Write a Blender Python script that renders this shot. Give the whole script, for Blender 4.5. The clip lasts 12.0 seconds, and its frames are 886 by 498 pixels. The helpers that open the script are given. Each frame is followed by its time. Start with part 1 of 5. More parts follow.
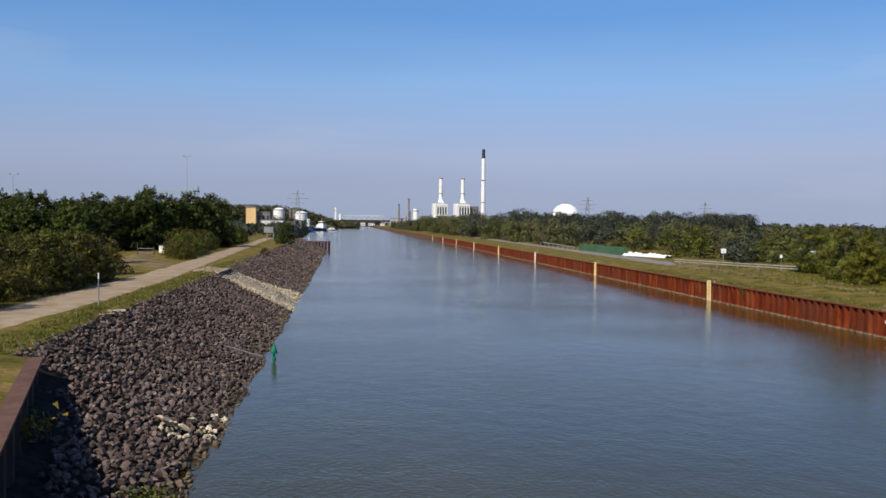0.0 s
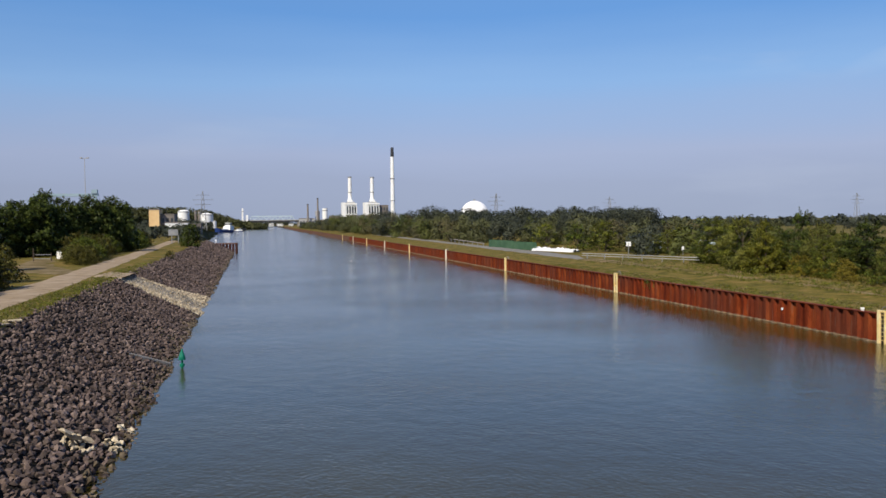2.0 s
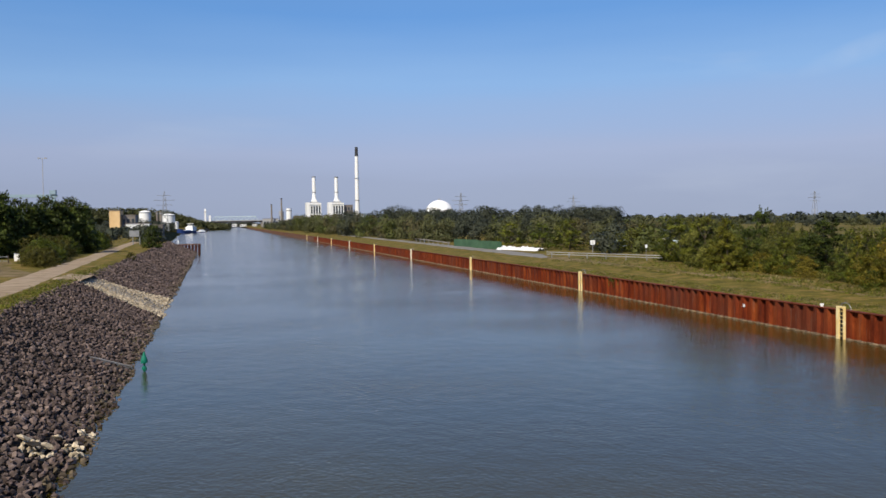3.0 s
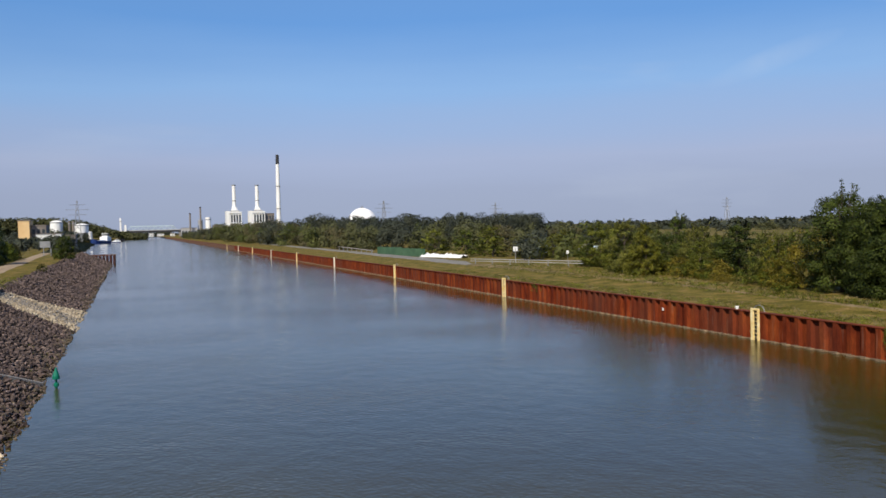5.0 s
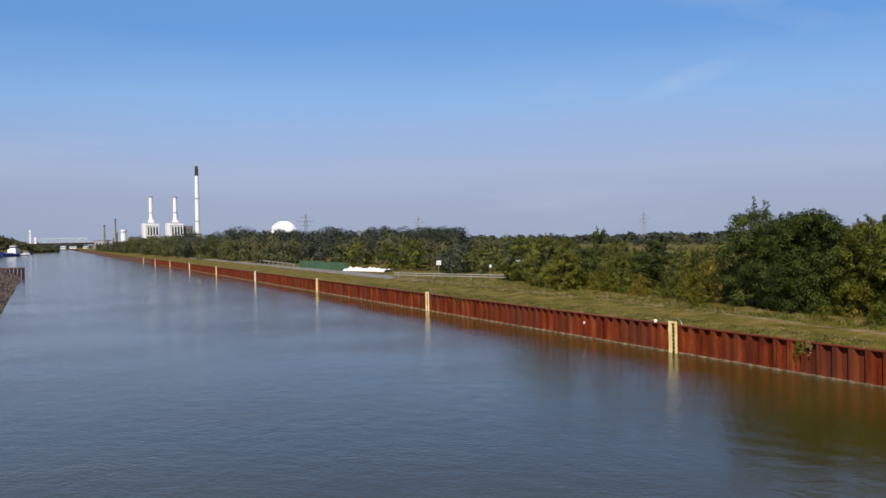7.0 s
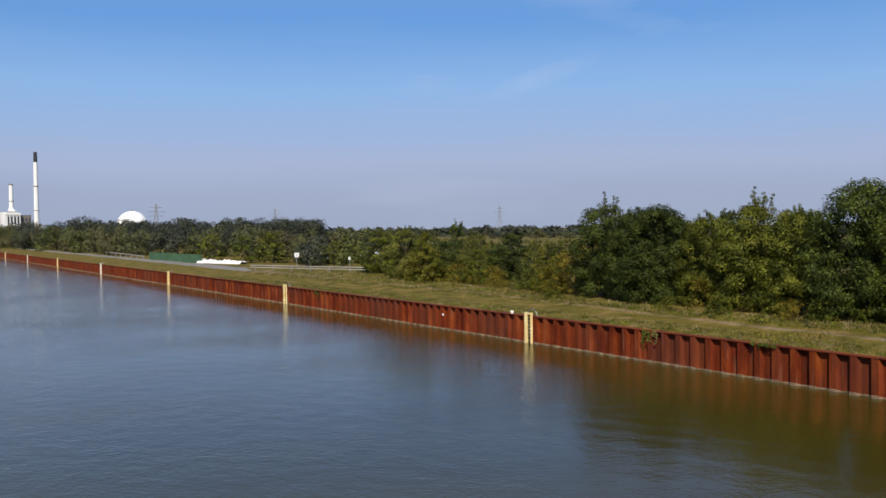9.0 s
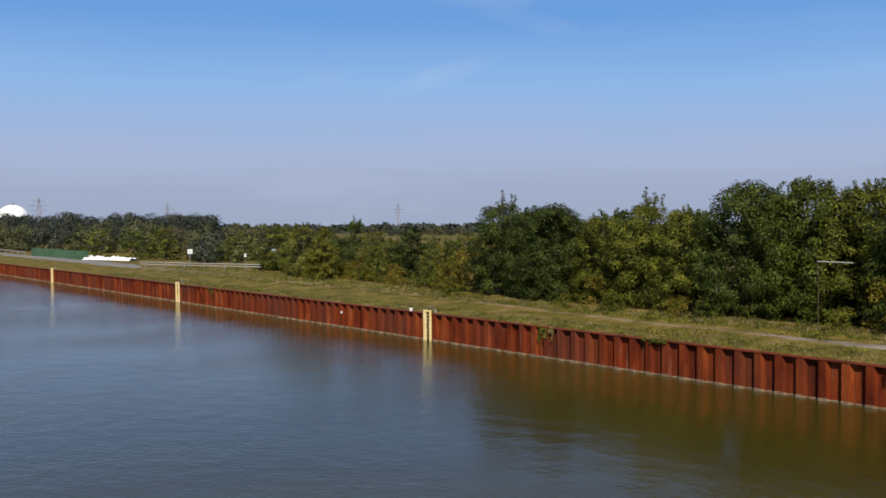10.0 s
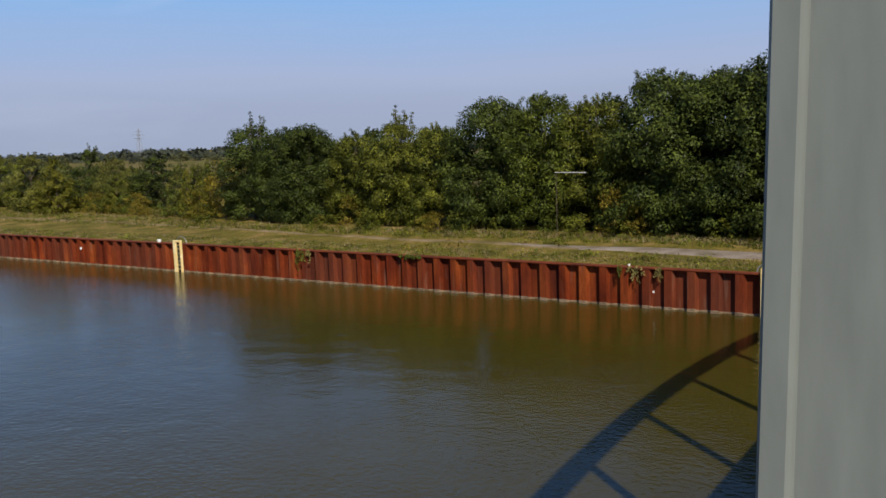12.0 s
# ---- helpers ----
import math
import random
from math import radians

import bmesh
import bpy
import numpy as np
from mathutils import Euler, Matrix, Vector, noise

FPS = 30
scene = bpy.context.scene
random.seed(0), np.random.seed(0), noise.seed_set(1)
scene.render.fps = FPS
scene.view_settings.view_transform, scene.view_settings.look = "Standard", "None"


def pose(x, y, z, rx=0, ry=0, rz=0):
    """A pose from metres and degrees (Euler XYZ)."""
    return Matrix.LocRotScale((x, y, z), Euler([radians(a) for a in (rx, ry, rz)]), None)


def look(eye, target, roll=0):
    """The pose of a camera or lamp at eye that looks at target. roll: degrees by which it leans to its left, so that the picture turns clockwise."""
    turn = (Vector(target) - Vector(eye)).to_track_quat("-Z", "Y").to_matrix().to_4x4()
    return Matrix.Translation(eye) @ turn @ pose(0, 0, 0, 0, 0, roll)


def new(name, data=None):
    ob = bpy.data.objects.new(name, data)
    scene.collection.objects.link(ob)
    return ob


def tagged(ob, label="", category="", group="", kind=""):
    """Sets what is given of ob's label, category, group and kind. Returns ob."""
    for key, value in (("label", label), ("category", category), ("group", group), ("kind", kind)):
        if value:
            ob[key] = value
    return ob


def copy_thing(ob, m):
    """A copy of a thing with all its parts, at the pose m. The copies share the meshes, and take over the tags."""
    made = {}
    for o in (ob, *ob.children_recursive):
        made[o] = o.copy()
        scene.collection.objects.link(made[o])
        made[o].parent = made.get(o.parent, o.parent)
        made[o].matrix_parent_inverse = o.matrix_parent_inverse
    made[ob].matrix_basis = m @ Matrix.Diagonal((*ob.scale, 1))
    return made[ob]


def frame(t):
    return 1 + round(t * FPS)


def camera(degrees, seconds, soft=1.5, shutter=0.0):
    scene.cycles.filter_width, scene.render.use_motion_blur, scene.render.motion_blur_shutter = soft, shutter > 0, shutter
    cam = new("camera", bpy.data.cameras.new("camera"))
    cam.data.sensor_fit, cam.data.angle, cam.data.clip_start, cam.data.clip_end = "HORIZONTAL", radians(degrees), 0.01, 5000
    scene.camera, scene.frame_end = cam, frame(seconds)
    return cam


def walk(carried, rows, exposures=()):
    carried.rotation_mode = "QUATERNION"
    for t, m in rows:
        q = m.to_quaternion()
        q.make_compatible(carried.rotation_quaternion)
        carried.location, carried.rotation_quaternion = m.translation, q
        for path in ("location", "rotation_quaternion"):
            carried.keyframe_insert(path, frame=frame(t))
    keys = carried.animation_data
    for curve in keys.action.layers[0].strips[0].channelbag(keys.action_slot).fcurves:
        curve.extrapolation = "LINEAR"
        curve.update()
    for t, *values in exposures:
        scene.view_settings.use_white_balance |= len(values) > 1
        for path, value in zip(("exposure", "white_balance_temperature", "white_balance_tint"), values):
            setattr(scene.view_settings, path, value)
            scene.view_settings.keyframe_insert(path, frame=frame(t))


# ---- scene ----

# ---------------------------------------------------------------- camera
cam = camera(53.59, 12.0, soft=1.55)
EYE = 9.0
PATH = [
    (0, -0.009, 0.030, -6.183, -1.719, 0.486),
    (0.5, -0.019, 0.058, -6.814, -1.832, 0.302),
    (1, -0.010, 0.104, -8.436, -1.796, 0.029),
    (1.5, -0.015, 0.157, -10.860, -1.734, -0.273),
    (2, -0.047, 0.214, -12.019, -1.843, -0.631),
    (2.5, -0.054, 0.286, -13.273, -1.919, -0.565),
    (4.3, -0.047, 0.530, -17.027, -1.604, -1.787),
    (4.5, -0.038, 0.556, -17.690, -1.445, -1.565),
    (5, -0.038, 0.641, -19.318, -1.516, -1.368),
    (5.5, -0.031, 0.726, -20.580, -1.748, -1.471),
    (6, -0.022, 0.792, -21.564, -1.501, -1.040),
    (6.5, -0.024, 0.852, -22.771, -1.232, -1.425),
    (6.7, -0.026, 0.868, -23.306, -0.916, -1.260),
    (8.3, -0.058, 0.998, -30.157, -0.198, -0.220),
    (8.5, -0.060, 1.024, -30.718, 0.200, 0.384),
    (9, -0.053, 1.139, -33.597, -1.371, -0.736),
    (9.5, -0.013, 1.247, -37.156, -1.621, -0.442),
    (10, 0.042, 1.354, -40.219, -1.609, -0.322),
    (10.5, 0.127, 1.447, -43.696, -1.386, -0.208),
    (11, 0.219, 1.587, -48.307, -2.718, -1.430),
    (11.5, 0.323, 1.625, -52.860, -5.056, -1.694),
    (12, 0.388, 1.637, -56.006, -7.096, -2.177),
]
walk(cam, [(t, pose(x, y, EYE, 90, 0, yaw) @ pose(0, 0, 0, pitch, 0, 0) @ pose(0, 0, 0, 0, 0, roll))
           for t, x, y, yaw, pitch, roll in PATH])

# ---------------------------------------------------------------- world, sun
SUN_X, SUN_Y = -0.68, -0.80          # towards the sun, per metre of height
scene.view_settings.exposure = 0.0
world = bpy.data.worlds.new("sky")
scene.world = world
world.use_nodes = True
wn = world.node_tree.nodes
wl = world.node_tree.links
wn.clear()
w_out = wn.new("ShaderNodeOutputWorld")
w_bg = wn.new("ShaderNodeBackground")
w_sky = wn.new("ShaderNodeTexSky")
w_sky.sky_type = "NISHITA"
w_sky.sun_disc = False
w_sky.sun_elevation = math.atan(1 / math.hypot(SUN_X, SUN_Y))
w_sky.sun_rotation = math.atan2(SUN_X, SUN_Y)
w_sky.air_density, w_sky.dust_density, w_sky.ozone_density = 1.0, 0.6, 1.5
w_bg.inputs["Strength"].default_value = 0.1
# a low bank of haze and thin streaks of high cloud
w_co = wn.new("ShaderNodeTexCoord")
w_sep = wn.new("ShaderNodeSeparateXYZ")
w_map = wn.new("ShaderNodeMapping")
w_map.inputs["Scale"].default_value = (2.0, 2.0, 16.0)
w_noise = wn.new("ShaderNodeTexNoise")
w_noise.inputs["Scale"].default_value = 1.6
w_noise.inputs["Detail"].default_value = 5.0
w_add = wn.new("ShaderNodeMath")
w_add.operation = "MULTIPLY_ADD"
w_add.inputs[1].default_value = -0.035
w_rng = wn.new("ShaderNodeMapRange")
w_rng.inputs["From Min"].default_value = -0.02
w_rng.inputs["From Max"].default_value = 0.48
w_ramp = wn.new("ShaderNodeValToRGB")
SKY = ((0.0, (0.34, 0.395, 0.545, 0.95)), (0.09, (0.355, 0.41, 0.575, 0.95)), (0.15, (0.392, 0.458, 0.65, 0.95)), (0.31, (0.275, 0.47, 0.79, 0.95)),
       (0.46, (0.145, 0.345, 0.725, 0.9)), (0.70, (0.14, 0.31, 0.64, 0.6)), (1.0, (0.14, 0.3, 0.6, 0.0)))
for k, (at, c) in enumerate(SKY):
    e = w_ramp.color_ramp.elements[k] if k < 2 else w_ramp.color_ramp.elements.new(at)
    e.position, e.color = at, c
w_gain = wn.new("ShaderNodeMixRGB")
w_gain.blend_type = "MULTIPLY"
w_gain.inputs[0].default_value = 1.0
w_gain.inputs[2].default_value = (10, 10, 10, 1)
w_mix = wn.new("ShaderNodeMixRGB")
w_tint = wn.new("ShaderNodeMixRGB")
w_tint.blend_type = "MULTIPLY"
w_tint.inputs[0].default_value = 1.0
w_tint.inputs[2].default_value = (0.70, 0.88, 1.25, 1)
w_cl = wn.new("ShaderNodeTexNoise")
w_cl.inputs["Scale"].default_value = 2.3
w_cl.inputs["Detail"].default_value = 8.0
w_cmap = wn.new("ShaderNodeMapping")
w_cmap.inputs["Scale"].default_value = (1.0, 1.6, 5.5)
w_crng = wn.new("ShaderNodeMapRange")
w_crng.inputs["From Min"].default_value = 0.60
w_crng.inputs["From Max"].default_value = 0.85
w_crng.inputs["To Max"].default_value = 0.35
w_mix2 = wn.new("ShaderNodeMixRGB")
w_mix2.inputs[2].default_value = (5.5, 6.2, 7.5, 1)
wl.new(w_co.outputs["Generated"], w_sep.inputs[0])
wl.new(w_co.outputs["Generated"], w_map.inputs[0])
wl.new(w_map.outputs[0], w_noise.inputs["Vector"])
wl.new(w_noise.outputs[0], w_add.inputs[0])
wl.new(w_sep.outputs["Z"], w_add.inputs[2])
wl.new(w_add.outputs[0], w_rng.inputs["Value"])
wl.new(w_rng.outputs[0], w_ramp.inputs[0])
wl.new(w_ramp.outputs["Alpha"], w_mix.inputs[0])
wl.new(w_ramp.outputs["Color"], w_gain.inputs[1])
wl.new(w_gain.outputs[0], w_mix.inputs[2])
wl.new(w_sky.outputs[0], w_tint.inputs[1])
wl.new(w_tint.outputs[0], w_mix.inputs[1])
wl.new(w_co.outputs["Generated"], w_cmap.inputs[0])
wl.new(w_cmap.outputs[0], w_cl.inputs["Vector"])
wl.new(w_cl.outputs[0], w_crng.inputs["Value"])
wl.new(w_crng.outputs[0], w_mix2.inputs[0])
wl.new(w_mix.outputs[0], w_mix2.inputs[1])
w_west = wn.new("ShaderNodeMapRange")
w_west.inputs["From Min"].default_value, w_west.inputs["From Max"].default_value = -0.6, 0.2
w_west.inputs["To Min"].default_value, w_west.inputs["To Max"].default_value = 0.86, 1.0
w_shade = wn.new("ShaderNodeMixRGB")
w_shade.blend_type = "MULTIPLY"
w_shade.inputs[0].default_value = 1.0
# one thin feather of cloud, drawn out along its length
WISP = Vector((0.841, 1.000, 0.220)).normalized()
w_along = Vector((WISP.y, -WISP.x, 0.33)).normalized()
w_sum = None
for axis, size in ((w_along, 0.075), (w_along.cross(WISP), 0.013)):
    w_dot = wn.new("ShaderNodeVectorMath")
    w_dot.operation = "DOT_PRODUCT"
    w_dot.inputs[1].default_value = axis
    w_off = wn.new("ShaderNodeMath")
    w_off.operation = "SUBTRACT"
    w_off.inputs[1].default_value = axis.dot(WISP)
    w_div = wn.new("ShaderNodeMath")
    w_div.operation = "DIVIDE"
    w_div.inputs[1].default_value = size
    w_sq = wn.new("ShaderNodeMath")
    w_sq.operation = "POWER"
    w_sq.inputs[1].default_value = 2.0
    w_abs = wn.new("ShaderNodeMath")
    w_abs.operation = "ABSOLUTE"
    wl.new(w_co.outputs["Generated"], w_dot.inputs[0])
    wl.new(w_dot.outputs["Value"], w_off.inputs[0])
    wl.new(w_off.outputs[0], w_div.inputs[0])
    wl.new(w_div.outputs[0], w_abs.inputs[0])
    wl.new(w_abs.outputs[0], w_sq.inputs[0])
    if w_sum is None:
        w_sum = w_sq
    else:
        w_plus = wn.new("ShaderNodeMath")
        wl.new(w_sum.outputs[0], w_plus.inputs[0])
        wl.new(w_sq.outputs[0], w_plus.inputs[1])
        w_sum = w_plus
w_fade = wn.new("ShaderNodeMapRange")
w_fade.inputs["From Min"].default_value, w_fade.inputs["From Max"].default_value = 1.0, 0.0
w_fade.inputs["To Min"].default_value, w_fade.inputs["To Max"].default_value = 0.0, 0.3
wl.new(w_sum.outputs[0], w_fade.inputs["Value"])
w_fn = wn.new("ShaderNodeTexNoise")
w_fn.inputs["Scale"].default_value, w_fn.inputs["Detail"].default_value = 26.0, 4.0
wl.new(w_co.outputs["Generated"], w_fn.inputs["Vector"])
w_feather = wn.new("ShaderNodeMath")
w_feather.operation = "MULTIPLY"
wl.new(w_fade.outputs[0], w_feather.inputs[0])
wl.new(w_fn.outputs[0], w_feather.inputs[1])
w_mix3 = wn.new("ShaderNodeMixRGB")
w_mix3.inputs[2].default_value = (5.5, 6.4, 8.0, 1)
wl.new(w_feather.outputs[0], w_mix3.inputs[0])
wl.new(w_mix2.outputs[0], w_mix3.inputs[1])
wl.new(w_sep.outputs["X"], w_west.inputs["Value"])
wl.new(w_mix3.outputs[0], w_shade.inputs[1])
wl.new(w_west.outputs[0], w_shade.inputs[2])
wl.new(w_shade.outputs[0], w_bg.inputs["Color"])
wl.new(w_bg.outputs[0], w_out.inputs["Surface"])
sun_data = bpy.data.lights.new("sun", "SUN")
sun_data.energy = 5.0
sun_data.angle = radians(0.5)
sun_data.color = (1.0, 0.9, 0.73)
sun = new("sun", sun_data)
sun.matrix_world = look((SUN_X * 100, SUN_Y * 100, 100), (0, 0, 0))

# ---------------------------------------------------------------- materials


def material(name, colors, scale=3.0, rough=0.8, metal=0.0, bump=0.0, bump_scale=20.0, detail=4.0,
             island=0.0, obj=0.0, fine=0.12, stretch=(1, 1, 1), spec=0.3):
    """Colours mixed by a broad noise, varied by a fine one, with relief; island and obj: spread of value by piece."""
    m = bpy.data.materials.new(name)
    m.use_nodes = True
    n, l = m.node_tree.nodes, m.node_tree.links
    b = n["Principled BSDF"]
    b.inputs["Roughness"].default_value = rough
    b.inputs["Metallic"].default_value = metal
    b.inputs["Specular IOR Level"].default_value = spec
    geo = n.new("ShaderNodeNewGeometry")
    mp = n.new("ShaderNodeMapping")
    mp.inputs["Scale"].default_value = stretch
    l.new(geo.outputs["Position"], mp.inputs[0])
    t = n.new("ShaderNodeTexNoise")
    t.inputs["Scale"].default_value = scale
    t.inputs["Detail"].default_value = detail
    l.new(mp.outputs[0], t.inputs["Vector"])
    r = n.new("ShaderNodeValToRGB")
    r.color_ramp.elements[0].position = 0.32
    r.color_ramp.elements[1].position = 0.68
    r.color_ramp.elements[0].color = (*colors[0], 1)
    r.color_ramp.elements[1].color = (*colors[-1], 1)
    for k, c in enumerate(colors[1:-1]):
        e = r.color_ramp.elements.new(0.32 + 0.36 * (k + 1) / (len(colors) - 1))
        e.color = (*c, 1)
    l.new(t.outputs[0], r.inputs[0])
    t2 = n.new("ShaderNodeTexNoise")
    t2.inputs["Scale"].default_value = bump_scale
    t2.inputs["Detail"].default_value = 5.0
    l.new(mp.outputs[0], t2.inputs["Vector"])
    # value = 1 + fine * (noise - .5) * 2 + island spread + object spread
    v = n.new("ShaderNodeMapRange")
    v.inputs["From Min"].default_value = 0.25
    v.inputs["From Max"].default_value = 0.75
    v.inputs["To Min"].default_value = 1 - fine
    v.inputs["To Max"].default_value = 1 + fine
    l.new(t2.outputs[0], v.inputs["Value"])
    last = v.outputs[0]
    for spread, node, out in ((island, geo, "Random Per Island"), (obj, None, "Random")):
        if spread:
            if node is None:
                node = n.new("ShaderNodeObjectInfo")
            q = n.new("ShaderNodeMapRange")
            q.inputs["To Min"].default_value = 1 - spread
            q.inputs["To Max"].default_value = 1 + spread
            l.new(node.outputs[out], q.inputs["Value"])
            mu = n.new("ShaderNodeMath")
            mu.operation = "MULTIPLY"
            l.new(last, mu.inputs[0])
            l.new(q.outputs[0], mu.inputs[1])
            last = mu.outputs[0]
    hsv = n.new("ShaderNodeHueSaturation")
    l.new(last, hsv.inputs["Value"])
    l.new(r.outputs[0], hsv.inputs["Color"])
    l.new(hsv.outputs[0], b.inputs["Base Color"])
    if bump:
        bp = n.new("ShaderNodeBump")
        bp.inputs["Strength"].default_value = 0.6
        bp.inputs["Distance"].default_value = bump
        l.new(t2.outputs[0], bp.inputs["Height"])
        l.new(bp.outputs[0], b.inputs["Normal"])
    return m


def leaf_material(name, dark, light, spread=0.48, scale=0.5):
    """Leaves: each piece has its own value, patches of the crown their own hue, light passes through a little."""
    m = material(name, (dark, light), scale=scale, rough=0.5, island=spread, obj=0.15, fine=0.1, spec=0.13)
    n, l = m.node_tree.nodes, m.node_tree.links
    b = n["Principled BSDF"]
    color = b.inputs["Base Color"].links[0].from_socket
    tr = n.new("ShaderNodeBsdfTranslucent")
    mix = n.new("ShaderNodeMixShader")
    mix.inputs[0].default_value = 0.2
    l.new(color, tr.inputs["Color"])
    l.new(b.outputs[0], mix.inputs[1])
    l.new(tr.outputs[0], mix.inputs[2])
    l.new(mix.outputs[0], n["Material Output"].inputs["Surface"])
    return m


M_GRASS = material("grass", ((0.072, 0.066, 0.012), (0.130, 0.105, 0.021), (0.215, 0.145, 0.052)), scale=0.5, rough=0.95, bump=0.08, bump_scale=5, detail=12, fine=0.45, spec=0.1)
# rubble bed; made near-black for the shade between stones and by the wing wall
M_SHADE_BED = material("shade_dark_bed", ((0.012, 0.011, 0.010), (0.03, 0.027, 0.024)), scale=1.5, rough=0.95, bump=0.08, bump_scale=3, fine=0.3, spec=0.1)
M_FIELD = material("field", ((0.085, 0.078, 0.02), (0.15, 0.118, 0.042)), spec=0.05, scale=0.03, rough=0.95, detail=8, bump_scale=1.0, fine=0.3)
M_PATH = material("gravel_path", ((0.249, 0.1867, 0.1203), (0.3071, 0.2365, 0.1618), (0.3735, 0.2988, 0.2158)), scale=0.6, rough=0.95, bump=0.02, bump_scale=14, detail=8, fine=0.15, spec=0.1)
M_PATH2 = material("sandy_track", ((0.10, 0.08, 0.025), (0.165, 0.125, 0.062), (0.24, 0.18, 0.11)), scale=0.5, rough=0.95, bump=0.02, bump_scale=14, detail=9, fine=0.25, spec=0.1)
M_GRAVEL = material("grey_gravel_near", ((0.13, 0.105, 0.07), (0.20, 0.165, 0.13), (0.25, 0.21, 0.175)), scale=0.8, rough=0.95, bump=0.02, bump_scale=14, detail=8, fine=0.25, spec=0.1)
M_ASPHALT = material("asphalt", ((0.1577, 0.1494, 0.1328), (0.2324, 0.22, 0.1992)), scale=0.4, rough=0.9, bump=0.005, bump_scale=40)
M_STONE = material("basalt", ((0.05772, 0.04005, 0.03487), (0.1006, 0.07282, 0.0639), (0.1618, 0.1212, 0.1036)), scale=1.3, rough=0.85, island=0.62, bump=0.05, bump_scale=9, fine=0.25)
M_STONE1 = material("basalt_single", ((0.05772, 0.04005, 0.03487), (0.1006, 0.07282, 0.0639), (0.1618, 0.1212, 0.1036)), scale=1.3, rough=0.85, obj=0.62, bump=0.05, bump_scale=9, fine=0.25)
M_STONE_WET = material("brown_basalt", ((0.0498, 0.03486, 0.02158), (0.0913, 0.07055, 0.04565), (0.1411, 0.112, 0.0747)), scale=1.3, rough=0.7, island=0.45, bump=0.03, bump_scale=9, fine=0.25)
M_PALE = material("limestone", ((0.36, 0.29, 0.19), (0.60, 0.51, 0.375)), scale=1.6, rough=0.85, island=0.2, obj=0.2, bump=0.03, bump_scale=9, fine=0.2)
M_CONCRETE = material("concrete", ((0.2075, 0.1909, 0.166), (0.3154, 0.2905, 0.2573)), scale=0.9, rough=0.9, bump=0.01, bump_scale=12, fine=0.15)
M_RUST = material("rusty_steel", ((0.072, 0.0115, 0.0045), (0.150, 0.026, 0.007), (0.225, 0.051, 0.012)), scale=0.8, rough=0.75, bump=0.006, bump_scale=9, detail=9, obj=0.2, fine=0.25, stretch=(1, 1, 0.3), spec=0.1)


def streak(m, color, scale, stretch, lo, hi, most):
    """Runs of a second colour over a material, drawn out by stretch."""
    n, l = m.node_tree.nodes, m.node_tree.links
    b = n["Principled BSDF"]
    under = b.inputs["Base Color"].links[0].from_socket
    geo, mp, t, r, mix = (n.new("ShaderNode" + k) for k in ("NewGeometry", "Mapping", "TexNoise", "MapRange", "MixRGB"))
    mp.inputs["Scale"].default_value = stretch
    t.inputs["Scale"].default_value, t.inputs["Detail"].default_value = scale, 6.0
    r.inputs["From Min"].default_value, r.inputs["From Max"].default_value, r.inputs["To Max"].default_value = lo, hi, most
    mix.inputs[2].default_value = (*color, 1)
    l.new(geo.outputs["Position"], mp.inputs[0])
    l.new(mp.outputs[0], t.inputs["Vector"])
    l.new(t.outputs[0], r.inputs["Value"])
    l.new(r.outputs[0], mix.inputs[0])
    l.new(under, mix.inputs[1])
    l.new(mix.outputs[0], b.inputs["Base Color"])


streak(M_RUST, (0.10, 0.032, 0.019), 0.16, (1, 1, 0.5), 0.45, 0.65, 0.7)      # old purple-brown stretches
streak(M_RUST, (0.20, 0.115, 0.08), 3.2, (1, 1, 0.12), 0.60, 0.78, 0.5)       # pale lime runs
streak(M_RUST, (0.03, 0.012, 0.008), 2.2, (1, 1, 0.08), 0.60, 0.75, 0.6)       # dark runs
M_RUST_OLD = material("old_rust", ((0.03735, 0.01162, 0.00996), (0.0747, 0.0249, 0.02158)), scale=0.8, rough=0.8, bump=0.006, bump_scale=9, fine=0.2)
M_RUST_CAP = material("rusty_cap", ((0.085, 0.016, 0.005), (0.175, 0.036, 0.010)), scale=1.2, rough=0.8, bump=0.004, bump_scale=14, fine=0.2)
M_LIME = material("lime_crust", ((0.10, 0.066, 0.042), (0.26, 0.19, 0.125)), scale=3, rough=0.9, bump=0.01, bump_scale=20, fine=0.3)
# near-black steel: shade of the wing wall face and ladder recess painted in
M_SHADE_STEEL = material("shade_dark_steel", ((0.00996, 0.0083, 0.00747), (0.0249, 0.01826, 0.01494)), scale=1.2, rough=0.7, bump=0.006, bump_scale=9)
M_WING = material("brown_cap", ((0.083, 0.0415, 0.02905), (0.1411, 0.0747, 0.0498)), scale=1.2, rough=0.85, bump=0.01, bump_scale=14, fine=0.2)
M_CREAM = material("yellow_paint", ((0.80, 0.56, 0.20), (0.90, 0.78, 0.44)), scale=1.4, rough=0.5, fine=0.12)
M_CREAM_PALE = material("faded_cream_paint", ((0.78, 0.70, 0.54), (0.86, 0.82, 0.70)), scale=1.4, rough=0.5, fine=0.1)
M_WHITE = material("white_paint", ((0.8, 0.8, 0.78), (0.88, 0.88, 0.86)), scale=0.2, rough=0.6, fine=0.06)
M_DOME = material("dome_white", ((0.84, 0.84, 0.84), (0.9, 0.9, 0.9)), scale=0.1, rough=0.6, fine=0.03)
M_GREY = material("grey_metal", ((0.249, 0.2573, 0.2656), (0.3486, 0.3569, 0.3652)), scale=0.7, rough=0.5, metal=0.4, fine=0.1)
